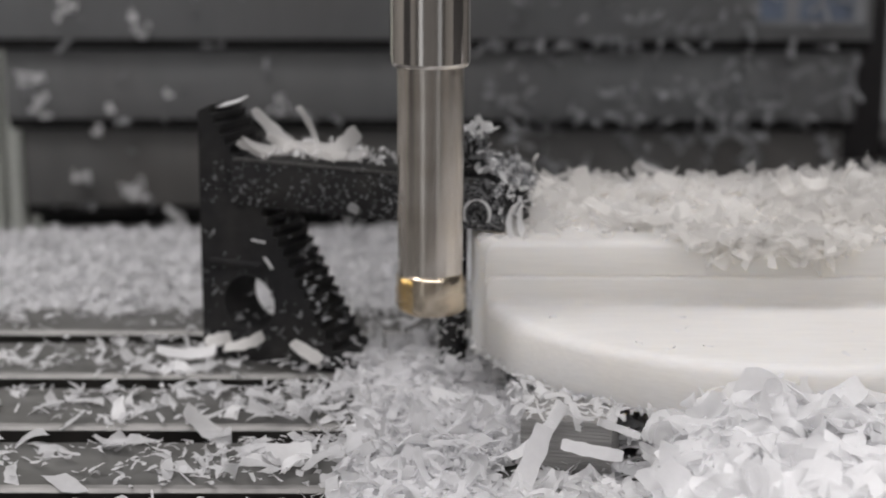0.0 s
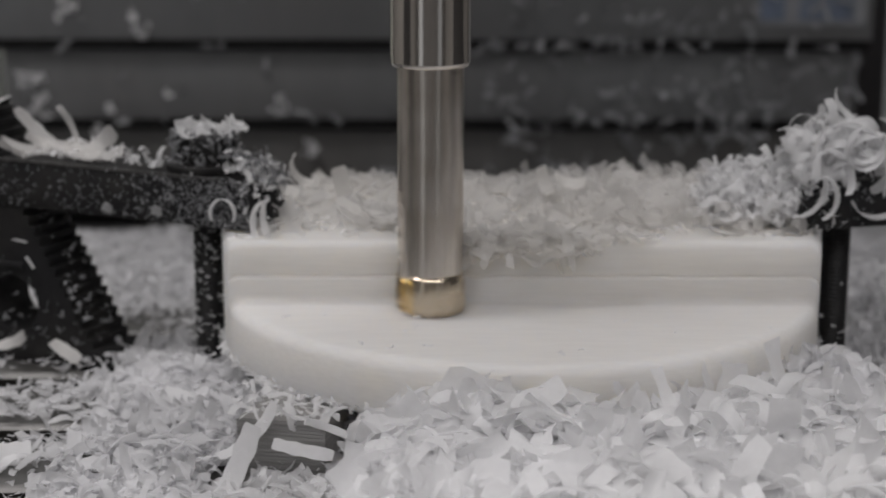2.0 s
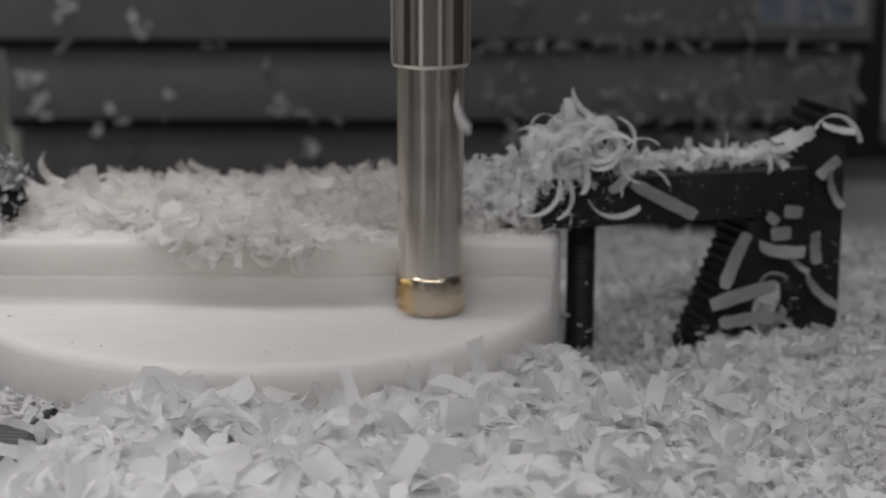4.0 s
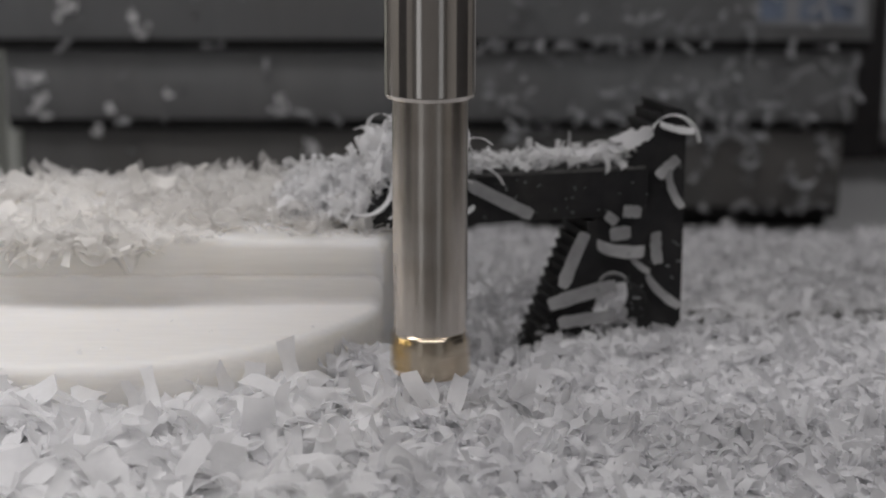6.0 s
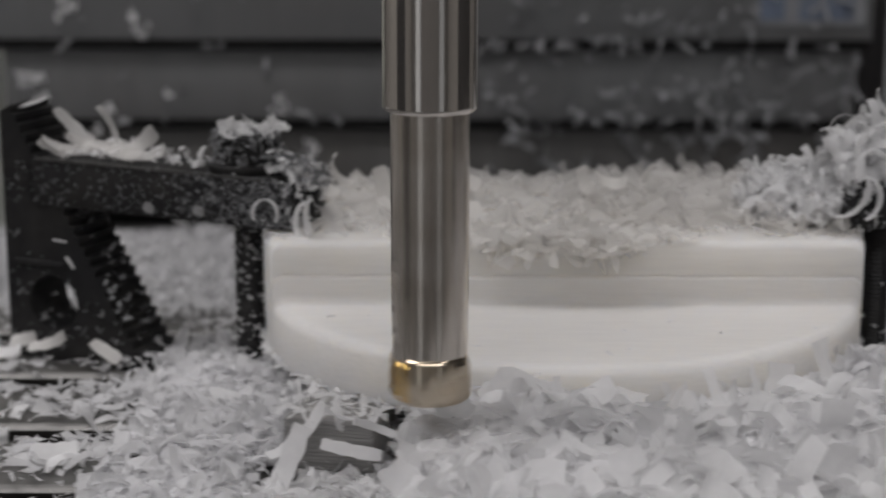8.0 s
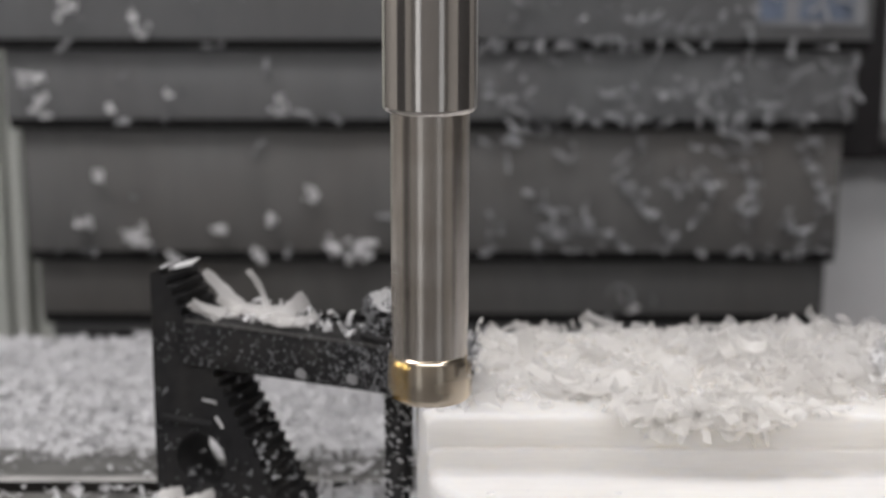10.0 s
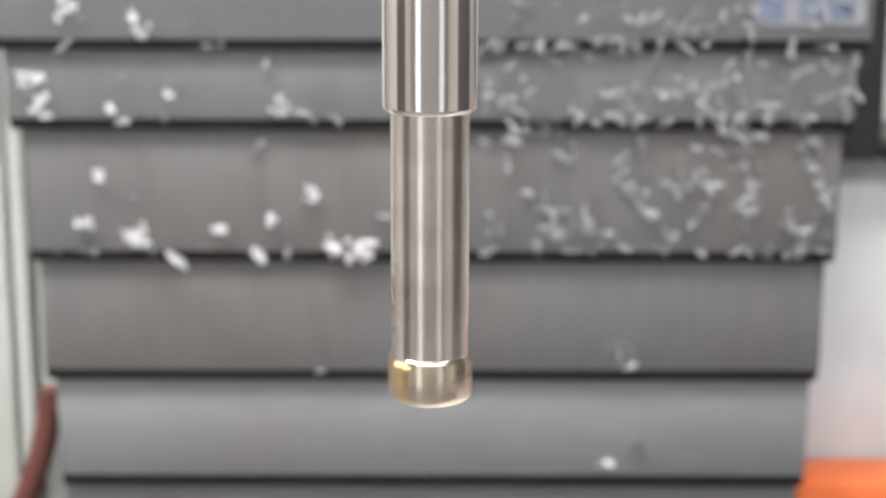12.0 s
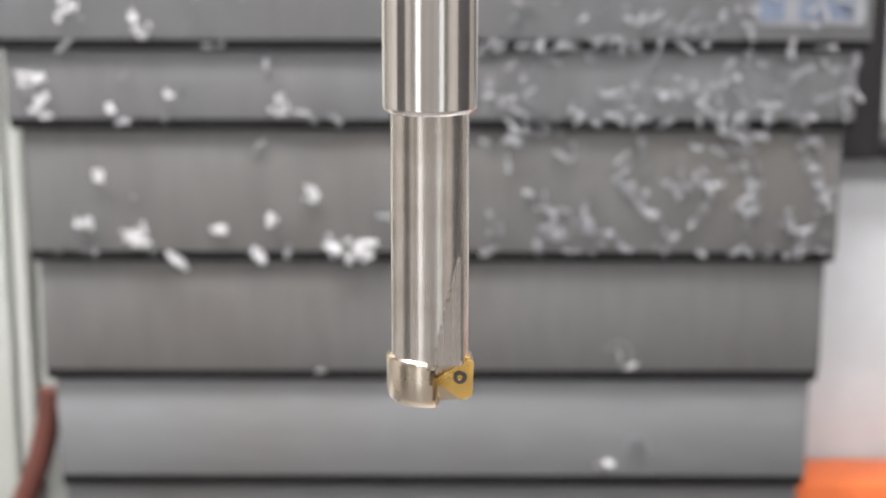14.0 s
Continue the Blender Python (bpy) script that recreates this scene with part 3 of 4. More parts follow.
def loose_shavings():
    """Thin scatter on the bare lands."""
    def dens(x, y):
        rim = np.hypot(x - DISC[0], y - DISC[1])
        bare = smooth(-0.19, 0.03, x)
        return np.where(x < 0.1, 0.38 + 0.85 * bare, 0.38) * (rim > DISC[2] - 0.02) * (0.55 + 0.6 * bumps(x, y, 60, 4.0)) * (1 - 0.7 * smooth(0.775, 0.80, y))
    groups = []
    for n, ln, wd, tl in ((8500, (0.006, 0.015), (0.0028, 0.0075), 16), (30000, (0.002, 0.008), (0.0007, 0.0022), 18)):
        x, y = scatter(n, -0.45, 0.75, 0.47, 0.835, dens)
        free = slot_free(x, y)
        x, y = x[free], y[free]
        groups.append(shavings(np.stack([x, y, heap_height(x, y) + rng.uniform(0.0006, 0.0035, len(x))], 1), ln, wd, (0.1, 1.3), tl, 5))
    x, y = scatter(900, -0.45, 0.75, 0.47, 0.8, lambda x, y: 0.1 + 0.6 * smooth(-0.15, 0.03, x))
    y = np.array(SLOTS)[rng.integers(0, 5, len(x))] + rng.uniform(-0.007, 0.007, len(x))
    groups.append(shavings(np.stack([x, y, rng.uniform(-0.012, 0.003, len(x))], 1), (0.006, 0.014), (0.002, 0.006), (0.2, 2.0), 40, 5))
    return rides(stuff("loose_shavings", groups, M_FINE, "loose white plastic shavings scattered over the table lands"))


loose_shavings()


def rear_bank():
    def hh(x, y):
        return smooth(0.80, 0.845, y) * (0.003 + 0.0055 * bumps(x, y, 40, 3.0) + 0.003 * bumps(x, y, 110, 5.0)) - 0.105 * np.clip(y - 0.86, 0, 1)
    groups = []
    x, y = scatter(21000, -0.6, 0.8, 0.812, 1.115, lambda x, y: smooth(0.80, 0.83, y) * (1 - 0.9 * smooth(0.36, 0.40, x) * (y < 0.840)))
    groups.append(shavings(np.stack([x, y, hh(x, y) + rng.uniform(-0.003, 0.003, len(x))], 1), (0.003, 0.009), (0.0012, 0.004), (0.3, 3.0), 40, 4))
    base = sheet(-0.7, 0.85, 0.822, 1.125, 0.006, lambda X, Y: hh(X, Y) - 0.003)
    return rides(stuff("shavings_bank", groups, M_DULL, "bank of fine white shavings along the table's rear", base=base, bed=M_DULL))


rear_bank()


def disc_top():
    cx, cy, r = DISC

    def hh(x, y):
        e = smooth(0, 0.012, r - np.hypot(x - cx, y - cy)) * smooth(0.690, 0.715, y + 0.006 * bumps(x, y, 90, 2.0))
        return 0.0678 + e * (0.002 + 0.002 * bumps(x, y, 60, 6.0) + 0.004 * smooth(0.16, 0.25, x) * smooth(0.69, 0.74, y) * (1 - smooth(0.75, 0.79, y)))

    def dens(x, y):
        rim = np.hypot(x - cx, y - cy)
        return (rim < r - 0.003) * (y < cy + 0.083) * smooth(0.686, 0.705, y + 0.008 * bumps(x, y, 70, 2.0)) * (0.75 + 0.4 * bumps(x, y, 50, 8.0))
    groups = []

    def lay(n, high, *shape, **more):
        x, y = scatter(n, cx - r, cx + r, 0.68, cy + r, dens)
        groups.append(shavings(np.stack([x, y, hh(x, y) + rng.uniform(0, 1, len(x)) ** 2 * high], 1), *shape, **more))

    lay(620, 0.002, (0.010, 0.024), (0.0050, 0.0120), (0.3, 1.6), 12, 7)
    lay(700, 0.002, (0.006, 0.016), (0.0018, 0.0050), (0.4, 2.4), 18, 6)
    lay(130, 0.006, (0.010, 0.020), (0.0030, 0.0065), (0.8, 3.6), 42, 9, twist=0.7)
    x, y = scatter(420, 0.13, 0.25, 0.68, cy + 0.08, dens)
    groups.append(shavings(np.stack([x, y, hh(x, y) + rng.uniform(0, 0.007, len(x))], 1), (0.008, 0.020), (0.0026, 0.0070), (0.8, 3.6), 38, 8, twist=0.6))
    # spill that hangs over the milled shoulder
    spill = []
    for px, wide, n in ((0.114, 0.013, 70), (0.140, 0.016, 110)):
        x = rng.normal(px, wide, n)
        d = rng.uniform(0, 1, n) ** 1.6
        p = np.stack([x, 0.690 - 0.008 * smooth(0, 0.3, d) + rng.normal(0, 0.002, n), 0.0705 + 0.001 * bumps(x, x, 200) - 0.011 * d * np.exp(-((x - px) / (wide * 1.3)) ** 2)], 1)
        spill.append(shavings(p, (0.006, 0.020), (0.0025, 0.0085), (0.6, 2.4), 20, 7))
    rides(stuff("spilled_shavings", spill, M_WARM, "white shavings spilling over the disc's milled shoulder"))
    return rides(stuff("shavings_on_disc", groups, M_WET, "soft translucent white shavings strewn over the disc's top"))


disc_top()


def burrs():
    """Frayed plastic along the disc's rims and ledge."""
    cx, cy, r = DISC
    a = rng.uniform(math.pi * 0.95, math.pi * 2.05, 420)
    z = rng.choice([0.0215, 0.0222, 0.0230], 420)
    rr = r + rng.uniform(-0.001, 0.0015, 420)
    g = [shavings(np.stack([cx + rr * np.cos(a), cy + rr * np.sin(a), z], 1), (0.002, 0.007), (0.0006, 0.002), (0.2, 2.5), 40, 4)]
    x = rng.uniform(cx - r * 0.9, cx + r * 0.9, 16)
    g.append(shavings(np.stack([x, rng.uniform(0.61, 0.682, 16), np.full(16, 0.0436)], 1), (0.002, 0.006), (0.0008, 0.002), (0.2, 1.5), 8, 4))
    ok = np.hypot(x - cx, g[1][0].reshape(16, -1, 3)[:, 0, 1] - cy) < r - 0.004
    v, f = g[1]
    v = v.reshape(16, -1, 3)[ok].reshape(-1, 3)
    f = f[:int(ok.sum()) * 8]
    g[1] = (v, f)
    return rides(stuff("burr_fringe", g, M_CHIP, "frayed white burrs along the disc's milled rim"))


burrs()


def clamp_shavings(name, base, sgn, sm, first):
    groups, dusty = [], []

    def at(u, y, z):
        p = np.stack([np.asarray(u) * sgn, np.asarray(y), np.asarray(z), np.ones(len(u))], 1) @ np.array(base).T
        return p[:, :3]

    n = 320 if first else 40
    dust = at(rng.uniform(0.002, 0.134, n), np.full(n, -0.0012), rng.uniform(0.069, 0.088, n) if first else rng.uniform(0.07, 0.088, n))
    dusty.append(shavings(dust, (0.0004, 0.0015), (0.0003, 0.0008), (0.1, 1.0), 12, 3, roll=math.pi / 2, yaw=(0, 0.4), spin=True))
    # thick dust near the nose
    n = 620 if first else 60
    u = (0.142 if first else 0.134) - np.abs(rng.normal(0, 0.028, n))
    dusty.append(shavings(at(u, np.full(n, -0.0013), rng.uniform(0.069, 0.089, n)), (0.0005, 0.0027), (0.0003, 0.0011), (0.2, 2.0), 20, 4, roll=math.pi / 2, yaw=(0, 0.6), spin=True))
    n = 90 if first else 160
    groups.append(shavings(at(rng.uniform(0.128, 0.146, n) - (0 if first else 0.008), rng.uniform(-0.002, 0.026, n), 0.0865 - np.abs(rng.normal(0, 0.008, n))), (0.002, 0.007), (0.001, 0.0024), (0.8, 4.0), 60, 6))
    n = 90
    u = rng.uniform(0.002, 0.06, n)
    dusty.append(shavings(at(u, np.full(n, -0.0006), rng.uniform(0.004, 0.06, n) * (1 - u / 0.08) + 0.003), (0.0006, 0.004), (0.0003, 0.0010), (0.1, 0.8), 10, 3, roll=math.pi / 2, yaw=(0, 0.8), spin=True))
    # caught in the steps of the slope
    n = 60 if first else 30
    f = rng.uniform(0.35, 1, n)
    dusty.append(shavings(at(0.008 + 0.058 * f, rng.uniform(-0.001, 0.022, n), 0.112 - 0.101 * f), (0.001, 0.006), (0.0006, 0.0024), (0.3, 2.0), 40, 4))
    # on the strap's upper face
    n = 85 if first else 380
    u = rng.uniform(0.022, 0.142 if first else 0.134, n)
    groups.append(shavings(at(u, rng.uniform(0.0, 0.027, n), 0.0895 + rng.uniform(0, 0.004, n)), (0.004, 0.013), (0.0013, 0.0036), (0.5, 4.0), 32, 7))
    # on the stud
    n = 110 if first else 14
    p = np.array(sm.translation)[None, :] + np.stack([rng.uniform(-0.006, 0.006, n), -0.0066 + rng.uniform(0, 0.002, n), rng.uniform(0.0, 0.066, n)], 1)
    groups.append(shavings(p, (0.001, 0.004), (0.0006, 0.0016), (0.2, 1.5), 20, 3, roll=math.pi / 2, yaw=(0, 0.6)))
    # nest round the nut
    c = np.array(sm.translation)
    if first:
        # the nut's faces stay dark under flecks; a few curls lie on its top and flow down to the nose
        n = 300
        a = rng.uniform(0, math.tau, n)
        p = c + np.stack([0.0135 * np.cos(a), 0.0135 * np.sin(a), 0.0895 + rng.uniform(0, 0.016, n)], 1)
        dusty.append(shavings(p, (0.0012, 0.0056), (0.0006, 0.0022), (0.3, 2.5), 55, 5))
        n = 46
        p = c + np.stack([rng.normal(0, 0.006, n), rng.normal(0, 0.005, n), 0.1040 + np.abs(rng.normal(0, 0.0016, n))], 1)
        groups.append(shavings(p, (0.005, 0.012), (0.0024, 0.0052), (0.5, 2.6), 30, 7))
        n = 170
        f = rng.uniform(0, 1, n)
        p = c + np.stack([0.010 + 0.022 * f, -0.003 - 0.008 * f + rng.normal(0, 0.005, n), 0.096 - 0.008 * f + rng.uniform(-0.004, 0.003, n)], 1)
        dusty.append(shavings(p, (0.003, 0.010), (0.0009, 0.0024), (0.8, 4.2), 55, 7))
        groups.append(shavings(p[:60], (0.004, 0.011), (0.0012, 0.0028), (1.0, 4.5), 55, 8))
    else:
        def ball(n, low):
            d = rng.normal(0, 1, (n, 3))
            d /= np.linalg.norm(d, axis=1)[:, None]
            d[:, 2] = np.abs(d[:, 2])
            return d * rng.uniform(low, 1.0, (n, 1))

        p = c + np.array([-0.005, -0.004, 0.0885]) + ball(200, 0.5) * np.array([0.019, 0.014, 0.0225])
        groups.append(shavings(p, (0.026, 0.040), (0.0026, 0.0044), (4.8, 7.2), 42, 16, twist=0.5))
        p = c + np.array([-0.006, -0.002, 0.084]) + ball(130, 0.3) * np.array([0.020, 0.016, 0.018])
        groups.append(shavings(p, (0.010, 0.022), (0.0018, 0.0036), (1.5, 5.0), 60, 9, twist=0.7))
        # drift of finer curls between the nest and the disc's top
        p = c + np.array([-0.036, 0.004, 0.0685]) + ball(620, 0.5) * np.array([0.027, 0.020, 0.024])
        groups.append(shavings(p, (0.006, 0.017), (0.0014, 0.0040), (0.8, 4.6), 55, 8, twist=0.7))
        p = c + np.array([-0.022, -0.004, 0.0700]) + ball(260, 0.5) * np.array([0.022, 0.018, 0.018])
        groups.append(shavings(p, (0.008, 0.022), (0.0016, 0.0040), (1.2, 5.0), 55, 9, twist=0.7))
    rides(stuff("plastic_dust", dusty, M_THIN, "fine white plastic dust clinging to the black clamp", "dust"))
    return rides(stuff(name, groups, M_CHIP, "white shavings and dust clinging to the black clamp" if first else "nest of long white curls heaped over the clamp"))


clamp_shavings("clamp_shavings", *LEFT, True)
clamp_shavings("clamp_shavings", *RIGHT, False)


def single(base, sgn, u, y, z, length, width, bend, rx, ry, rz, twist=0.2, label="long curled white plastic shaving", mat=None):
    """One shaving that can be picked out, posed in a clamp's space."""
    seg = 14
    bm = bmesh.new()
    rows = []
    for i in range(seg + 1):
        s = i / seg - 0.5
        k = bend if abs(bend) > 0.01 else 0.01
        px, pz = length / k * math.sin(k * s), length / k * (1 - math.cos(k * s))
        w = width / 2 * (1 - abs(2 * s) ** 9 * 0.25) * (0.93 + 0.06 * math.sin(i * 1.3 + length * 900) + 0.05 * math.sin(i * 4.7 + width * 3000))
        a = twist * s
        nx, nz = -math.sin(k * s) * 0.0002, math.cos(k * s) * 0.0002
        rows.append([bm.verts.new((px + nx * o, q * w * math.cos(a), pz + q * w * math.sin(a) + nz * o)) for q, o in ((-1, 1), (1, 1), (1, -1), (-1, -1))])
    for a, b in zip(rows, rows[1:]):
        for i in range(4):
            bm.faces.new((a[i], a[(i + 1) % 4], b[(i + 1) % 4], b[i]))
    bm.faces.new(rows[0]), bm.faces.new(rows[-1])
    ob = new("plastic_shaving", finish(bm, "plastic_shaving", mat or M_CHIP))
    ob.matrix_world = base @ pose(sgn * u, y, z, rx, ry, rz)
    tagged(ob, label, "shaving", group="single shavings")
    return ob if mat else rides(ob)


b, s, m = RIGHT
for row in ((0.007, -0.003, 0.0795, 0.019, 0.0042, 1.3, 68, 70, 0, 0.3), (0.0127, -0.002, 0.0545, 0.014, 0.0056, 0.7, 80, 85, 0, 0.2),
            (0.024, -0.003, 0.0704, 0.008, 0.0055, 0.4, 90, 6, 0, 0.2), (0.029, -0.003, 0.0615, 0.009, 0.0062, 0.4, 90, -4, 0, 0.2),
            (0.033, -0.003, 0.068, 0.006, 0.0045, 0.5, 90, 40, 0, 0.3), (0.031, -0.004, 0.0545, 0.024, 0.0058, 1.8, 62, 12, 0, 0.4),
            (0.0495, -0.004, 0.0518, 0.025, 0.0058, 0.7, 78, -67, 0, 0.3), (0.0465, -0.006, 0.0374, 0.030, 0.0064, 0.5, 82, -13, 0, 0.3),
            (0.035, -0.005, 0.0450, 0.017, 0.0034, 2.6, 40, 160, 0, 0.4), (0.022, -0.004, 0.0490, 0.014, 0.0032, 1.2, 60, 46, 0, 0.4),
            (0.0114, -0.004, 0.0360, 0.022, 0.0042, 1.2, 70, 44, 0, 0.5), (0.044, -0.005, 0.0265, 0.026, 0.0056, 0.8, 75, -4, 0, 0.6),
            (0.082, -0.004, 0.079, 0.032, 0.0056, 0.4, 84, 28, 0, 0.3), (0.009, -0.003, 0.0880, 0.012, 0.0050, 1.0, 70, -40, 0, 0.6)):
    rides(single(b, s, *row, mat=M_STRIP, label="thin translucent shaving clinging to the black step block"))
for row in ((0.004, -0.001, 0.109, 0.030, 0.0042, 2.7, 22, 196, 0, 0.4), (0.006, -0.003, 0.1040, 0.016, 0.0032, 0.9, 60, 14, 0, 0.4),
            (0.0215, 0.000, 0.1005, 0.014, 0.0100, 0.7, 75, -24, 0, 0.3), (0.018, 0.002, 0.0950, 0.012, 0.0080, 0.9, 60, 20, 0, 0.5),
            (0.030, 0.004, 0.0955, 0.018, 0.0060, 1.6, 50, 8, 20, 0.7), (0.036, 0.006, 0.0985, 0.020, 0.0050, 2.2, 35, 178, 10, 0.6),
            (0.042, 0.002, 0.0950, 0.018, 0.0055, 1.4, 60, -12, -15, 0.8), (0.050, 0.004, 0.0965, 0.022, 0.0045, 2.4, 40, 185, 20, 0.7),
            (0.058, 0.003, 0.0960, 0.018, 0.0050, 1.8, 55, 14, 0, 0.8), (0.026, 0.008, 0.0990, 0.016, 0.0060, 1.2, 45, -8, 30, 0.6),
            (0.112, -0.004, 0.073, 0.026, 0.0036, 2.0, 20, 10, 0, 0.3), (0.052, -0.005, 0.014, 0.030, 0.0050, 0.8, 70, 10, 0, 0.4),
            (0.122, -0.006, 0.094, 0.034, 0.0036, 4.2, 15, 30, 0, 0.6),
            (0.108, -0.006, 0.100, 0.034, 0.0034, 3.8, 25, 120, 10, 0.6), (0.130, -0.008, 0.086, 0.030, 0.0036, 3.4, 10, 250, 0, 0.5),
            (0.100, -0.004, 0.092, 0.030, 0.0034, 3.0, 20, 170, 0, 0.5), (0.138, -0.006, 0.078, 0.028, 0.0034, 2.6, 12, 320, 0, 0.5)):
    u, y, z, length, width, *rest = row
    single(b, s, u - (0.008 if u > 0.08 else 0), y, z, length, width * (0.62 if 0.015 < u < 0.07 and z > 0.09 else 1), *rest)
single(m, 1, -0.004, -0.004, 0.1165, 0.018, 0.0028, 1.3, 80, 50, 20, 0.6, "upright curled tail of white plastic on the nest")
for row in ((-0.006, -0.014, 0.1105, 0.046, 0.0060, 2.8, 24, 182, 4, 0.4), (0.002, -0.016, 0.1050, 0.042, 0.0046, 3.4, -20, 160, -8, 0.5), (-0.012, -0.018, 0.1000, 0.044, 0.0048, 4.4, 30, 205, 12, 0.5),
            (-0.002, -0.019, 0.0960, 0.038, 0.0040, 5.0, 12, 20, 0, 0.4), (0.012, -0.017, 0.0965, 0.040, 0.0042, 4.6, -16, 330, 6, 0.5), (-0.020, -0.014, 0.0930, 0.036, 0.0040, 4.8, 20, 100, 0, 0.4)):
    single(m, 1, *row, "looping ribbon of white plastic on the nest")
b, s, m = LEFT
for row in ((0.131, -0.003, 0.081, 0.024, 0.0024, 4.2, 8, 178, 0, 0.3), (0.145, -0.003, 0.076, 0.024, 0.0030, 2.6, 20, 105, 0, 0.5), (0.149, -0.002, 0.073, 0.018, 0.0030, 1.6, 30, 80, 0, 0.6),
            (0.046, 0.012, 0.0935, 0.034, 0.007, -0.9, 20, -4, 8, 0.9), (0.030, 0.014, 0.098, 0.028, 0.006, 1.0, 50, 38, 0, 1.3),
            (0.064, 0.010, 0.096, 0.020, 0.008, 0.8, 60, -35, 10, 1.2), (0.046, 0.016, 0.101, 0.022, 0.003, 1.5, 80, 62, 0, 0.8),
            (0.030, 0.006, 0.092, 0.024, 0.006, 1.6, 30, 10, 20, 1.2), (0.057, 0.004, 0.092, 0.028, 0.006, 0.6, 15, 3, -10, 0.9),
            (0.038, 0.010, 0.094, 0.022, 0.005, 1.8, 60, 15, 30, 1.0), (0.052, 0.008, 0.093, 0.026, 0.005, -1.2, 50, -8, -20, 1.1),
            (0.026, 0.004, 0.0915, 0.018, 0.004, 2.2, 70, 20, 0, 1.0), (0.070, 0.006, 0.092, 0.018, 0.005, 1.2, 40, -10, 15, 0.9),
            (0.009, 0.010, 0.1095, 0.018, 0.009, 0.3, 8, -14, 0, 0.1), (0.076, -0.003, 0.0725, 0.006, 0.0055, 0.6, 90, 25, 0, 0.5),
            (0.100, -0.003, 0.0735, 0.006, 0.0055, 0.6, 90, 12, 0, 0.5), (0.026, -0.006, 0.010, 0.022, 0.0055, 1.2, 60, -22, 0, 1.0),
            (0.010, -0.004, 0.009, 0.012, 0.006, 0.9, 60, -10, 20, 0.9), (0.056, -0.008, 0.010, 0.016, 0.006, 1.0, 50, 25, 0, 1.0),
            (0.030, -0.002, 0.054, 0.007, 0.0008, 0.4, 90, 5, 0, 0.1), (0.0345, -0.002, 0.045, 0.006, 0.0014, 0.2, 90, 52, 0, 0.1)):
    if row[3] == 0.006 and row[1] == -0.003:
        rides(single(b, s, *row[:3], 0.005, 0.0042, *row[5:], mat=M_STRIP, label="small translucent shaving clinging to the strap clamp"))
    elif row[2] < 0.02:
        rides(single(b, s, *row, mat=M_WARM, label="soft white shaving at the foot of the step block"))
    elif row[2] > 0.09 and 0.02 < row[0] < 0.08:
        rides(single(b, s, *row, mat=M_WET, label="crumpled translucent shaving lying on the strap clamp"))
    else:
        single(b, s, *row)
for x, y, z, L, w, bd, rx, ry, rz in ((0.052, 0.597, 0.013, 0.022, 0.0050, 0.5, 55, 10, -6), (0.034, 0.600, 0.017, 0.030, 0.0050, 1.6, 30, -38, 25), (0.060, 0.596, 0.022, 0.022, 0.003, 2.8, 75, 20, 0),
                                      (0.030, 0.59, 0.010, 0.030, 0.008, 0.5, 35, -60, 40), (-0.055, 0.612, 0.006, 0.017, 0.010, 0.8, 40, 5, 20), (-0.11, 0.745, 0.004, 0.026, 0.007, 0.9, 25, 2, 5),
                                      (-0.092, 0.655, 0.003, 0.018, 0.008, 0.5, 40, 45, 10), (0.006, 0.655, 0.012, 0.024, 0.008, 0.9, 40, 8, -12), (0.128, 0.578, 0.037, 0.030, 0.013, 1.8, 12, 2, 20)):
    single(Matrix.Identity(4), 1, x, y, z, L, w, bd, rx, ry, rz, 0.3, "broad white plastic shaving lying on the heap")


for x, y, z, L, w, bd, rx, ry, rz in ((0.058, 0.740, 0.0805, 0.013, 0.0075, 0.4, 85, 78, 10), (0.038, 0.742, 0.0840, 0.020, 0.0050, 2.6, 50, 60, 25), (0.034, 0.738, 0.0780, 0.014, 0.0055, 1.4, 60, 30, 0),
                                      (0.094, 0.744, 0.0800, 0.012, 0.0060, 1.0, 70, 20, -15), (0.1425, 0.742, 0.0810, 0.014, 0.0060, 1.8, 75, 70, 0), (0.168, 0.744, 0.0820, 0.014, 0.0050, 1.6, 60, 110, 20),
                                      (0.1525, 0.740, 0.0800, 0.016, 0.0060, 2.2, 40, 15, 0), (0.070, 0.712, 0.0725, 0.030, 0.0070, 0.8, 20, 10, -35), (0.088, 0.706, 0.0720, 0.026, 0.0090, 0.9, 15, -8, 30)):
    rides(single(Matrix.Identity(4), 1, x, y, z, L, w, bd, rx, ry, rz, 0.5, "soft white shaving standing on the disc's top", M_WARM))
FLAKE = single(Matrix.Identity(4), 1, 0.2105, 0.70, 0.073, 0.016, 0.0040, 1.4, 10, 5, 30, 0.4, "thin white plastic shaving thrown up by the cutter", M_CHIP)

ON_PLATE = []


def strewn(n, x0, x1, y0, y1, label, size):
    """Shavings that can be picked out one by one on the heap."""
    for i in range(n):
        x, y = rng.uniform(x0, x1), rng.uniform(y0, y1)
        z = float(heap_height(np.array([x]), np.array([y]))[0])
        if np.hypot(x - DISC[0], y - DISC[1]) < DISC[2] + 0.004 or not slot_free(np.array([x]), np.array([y]))[0] and z < 0.004:
            continue
        single(Matrix.Identity(4), 1, x, y, z + 0.0025, rng.uniform(0.016, 0.030) * size, rng.uniform(0.0045, 0.0095) * size, -rng.uniform(0.6, 3.2),
               rng.normal(15, 18), rng.normal(0, 14), rng.uniform(0, 360), rng.normal(0, 0.8), label)


strewn(80, 0.055, 0.56, 0.49, 0.60, "broad curled white plastic shaving on the heap", 1.0)
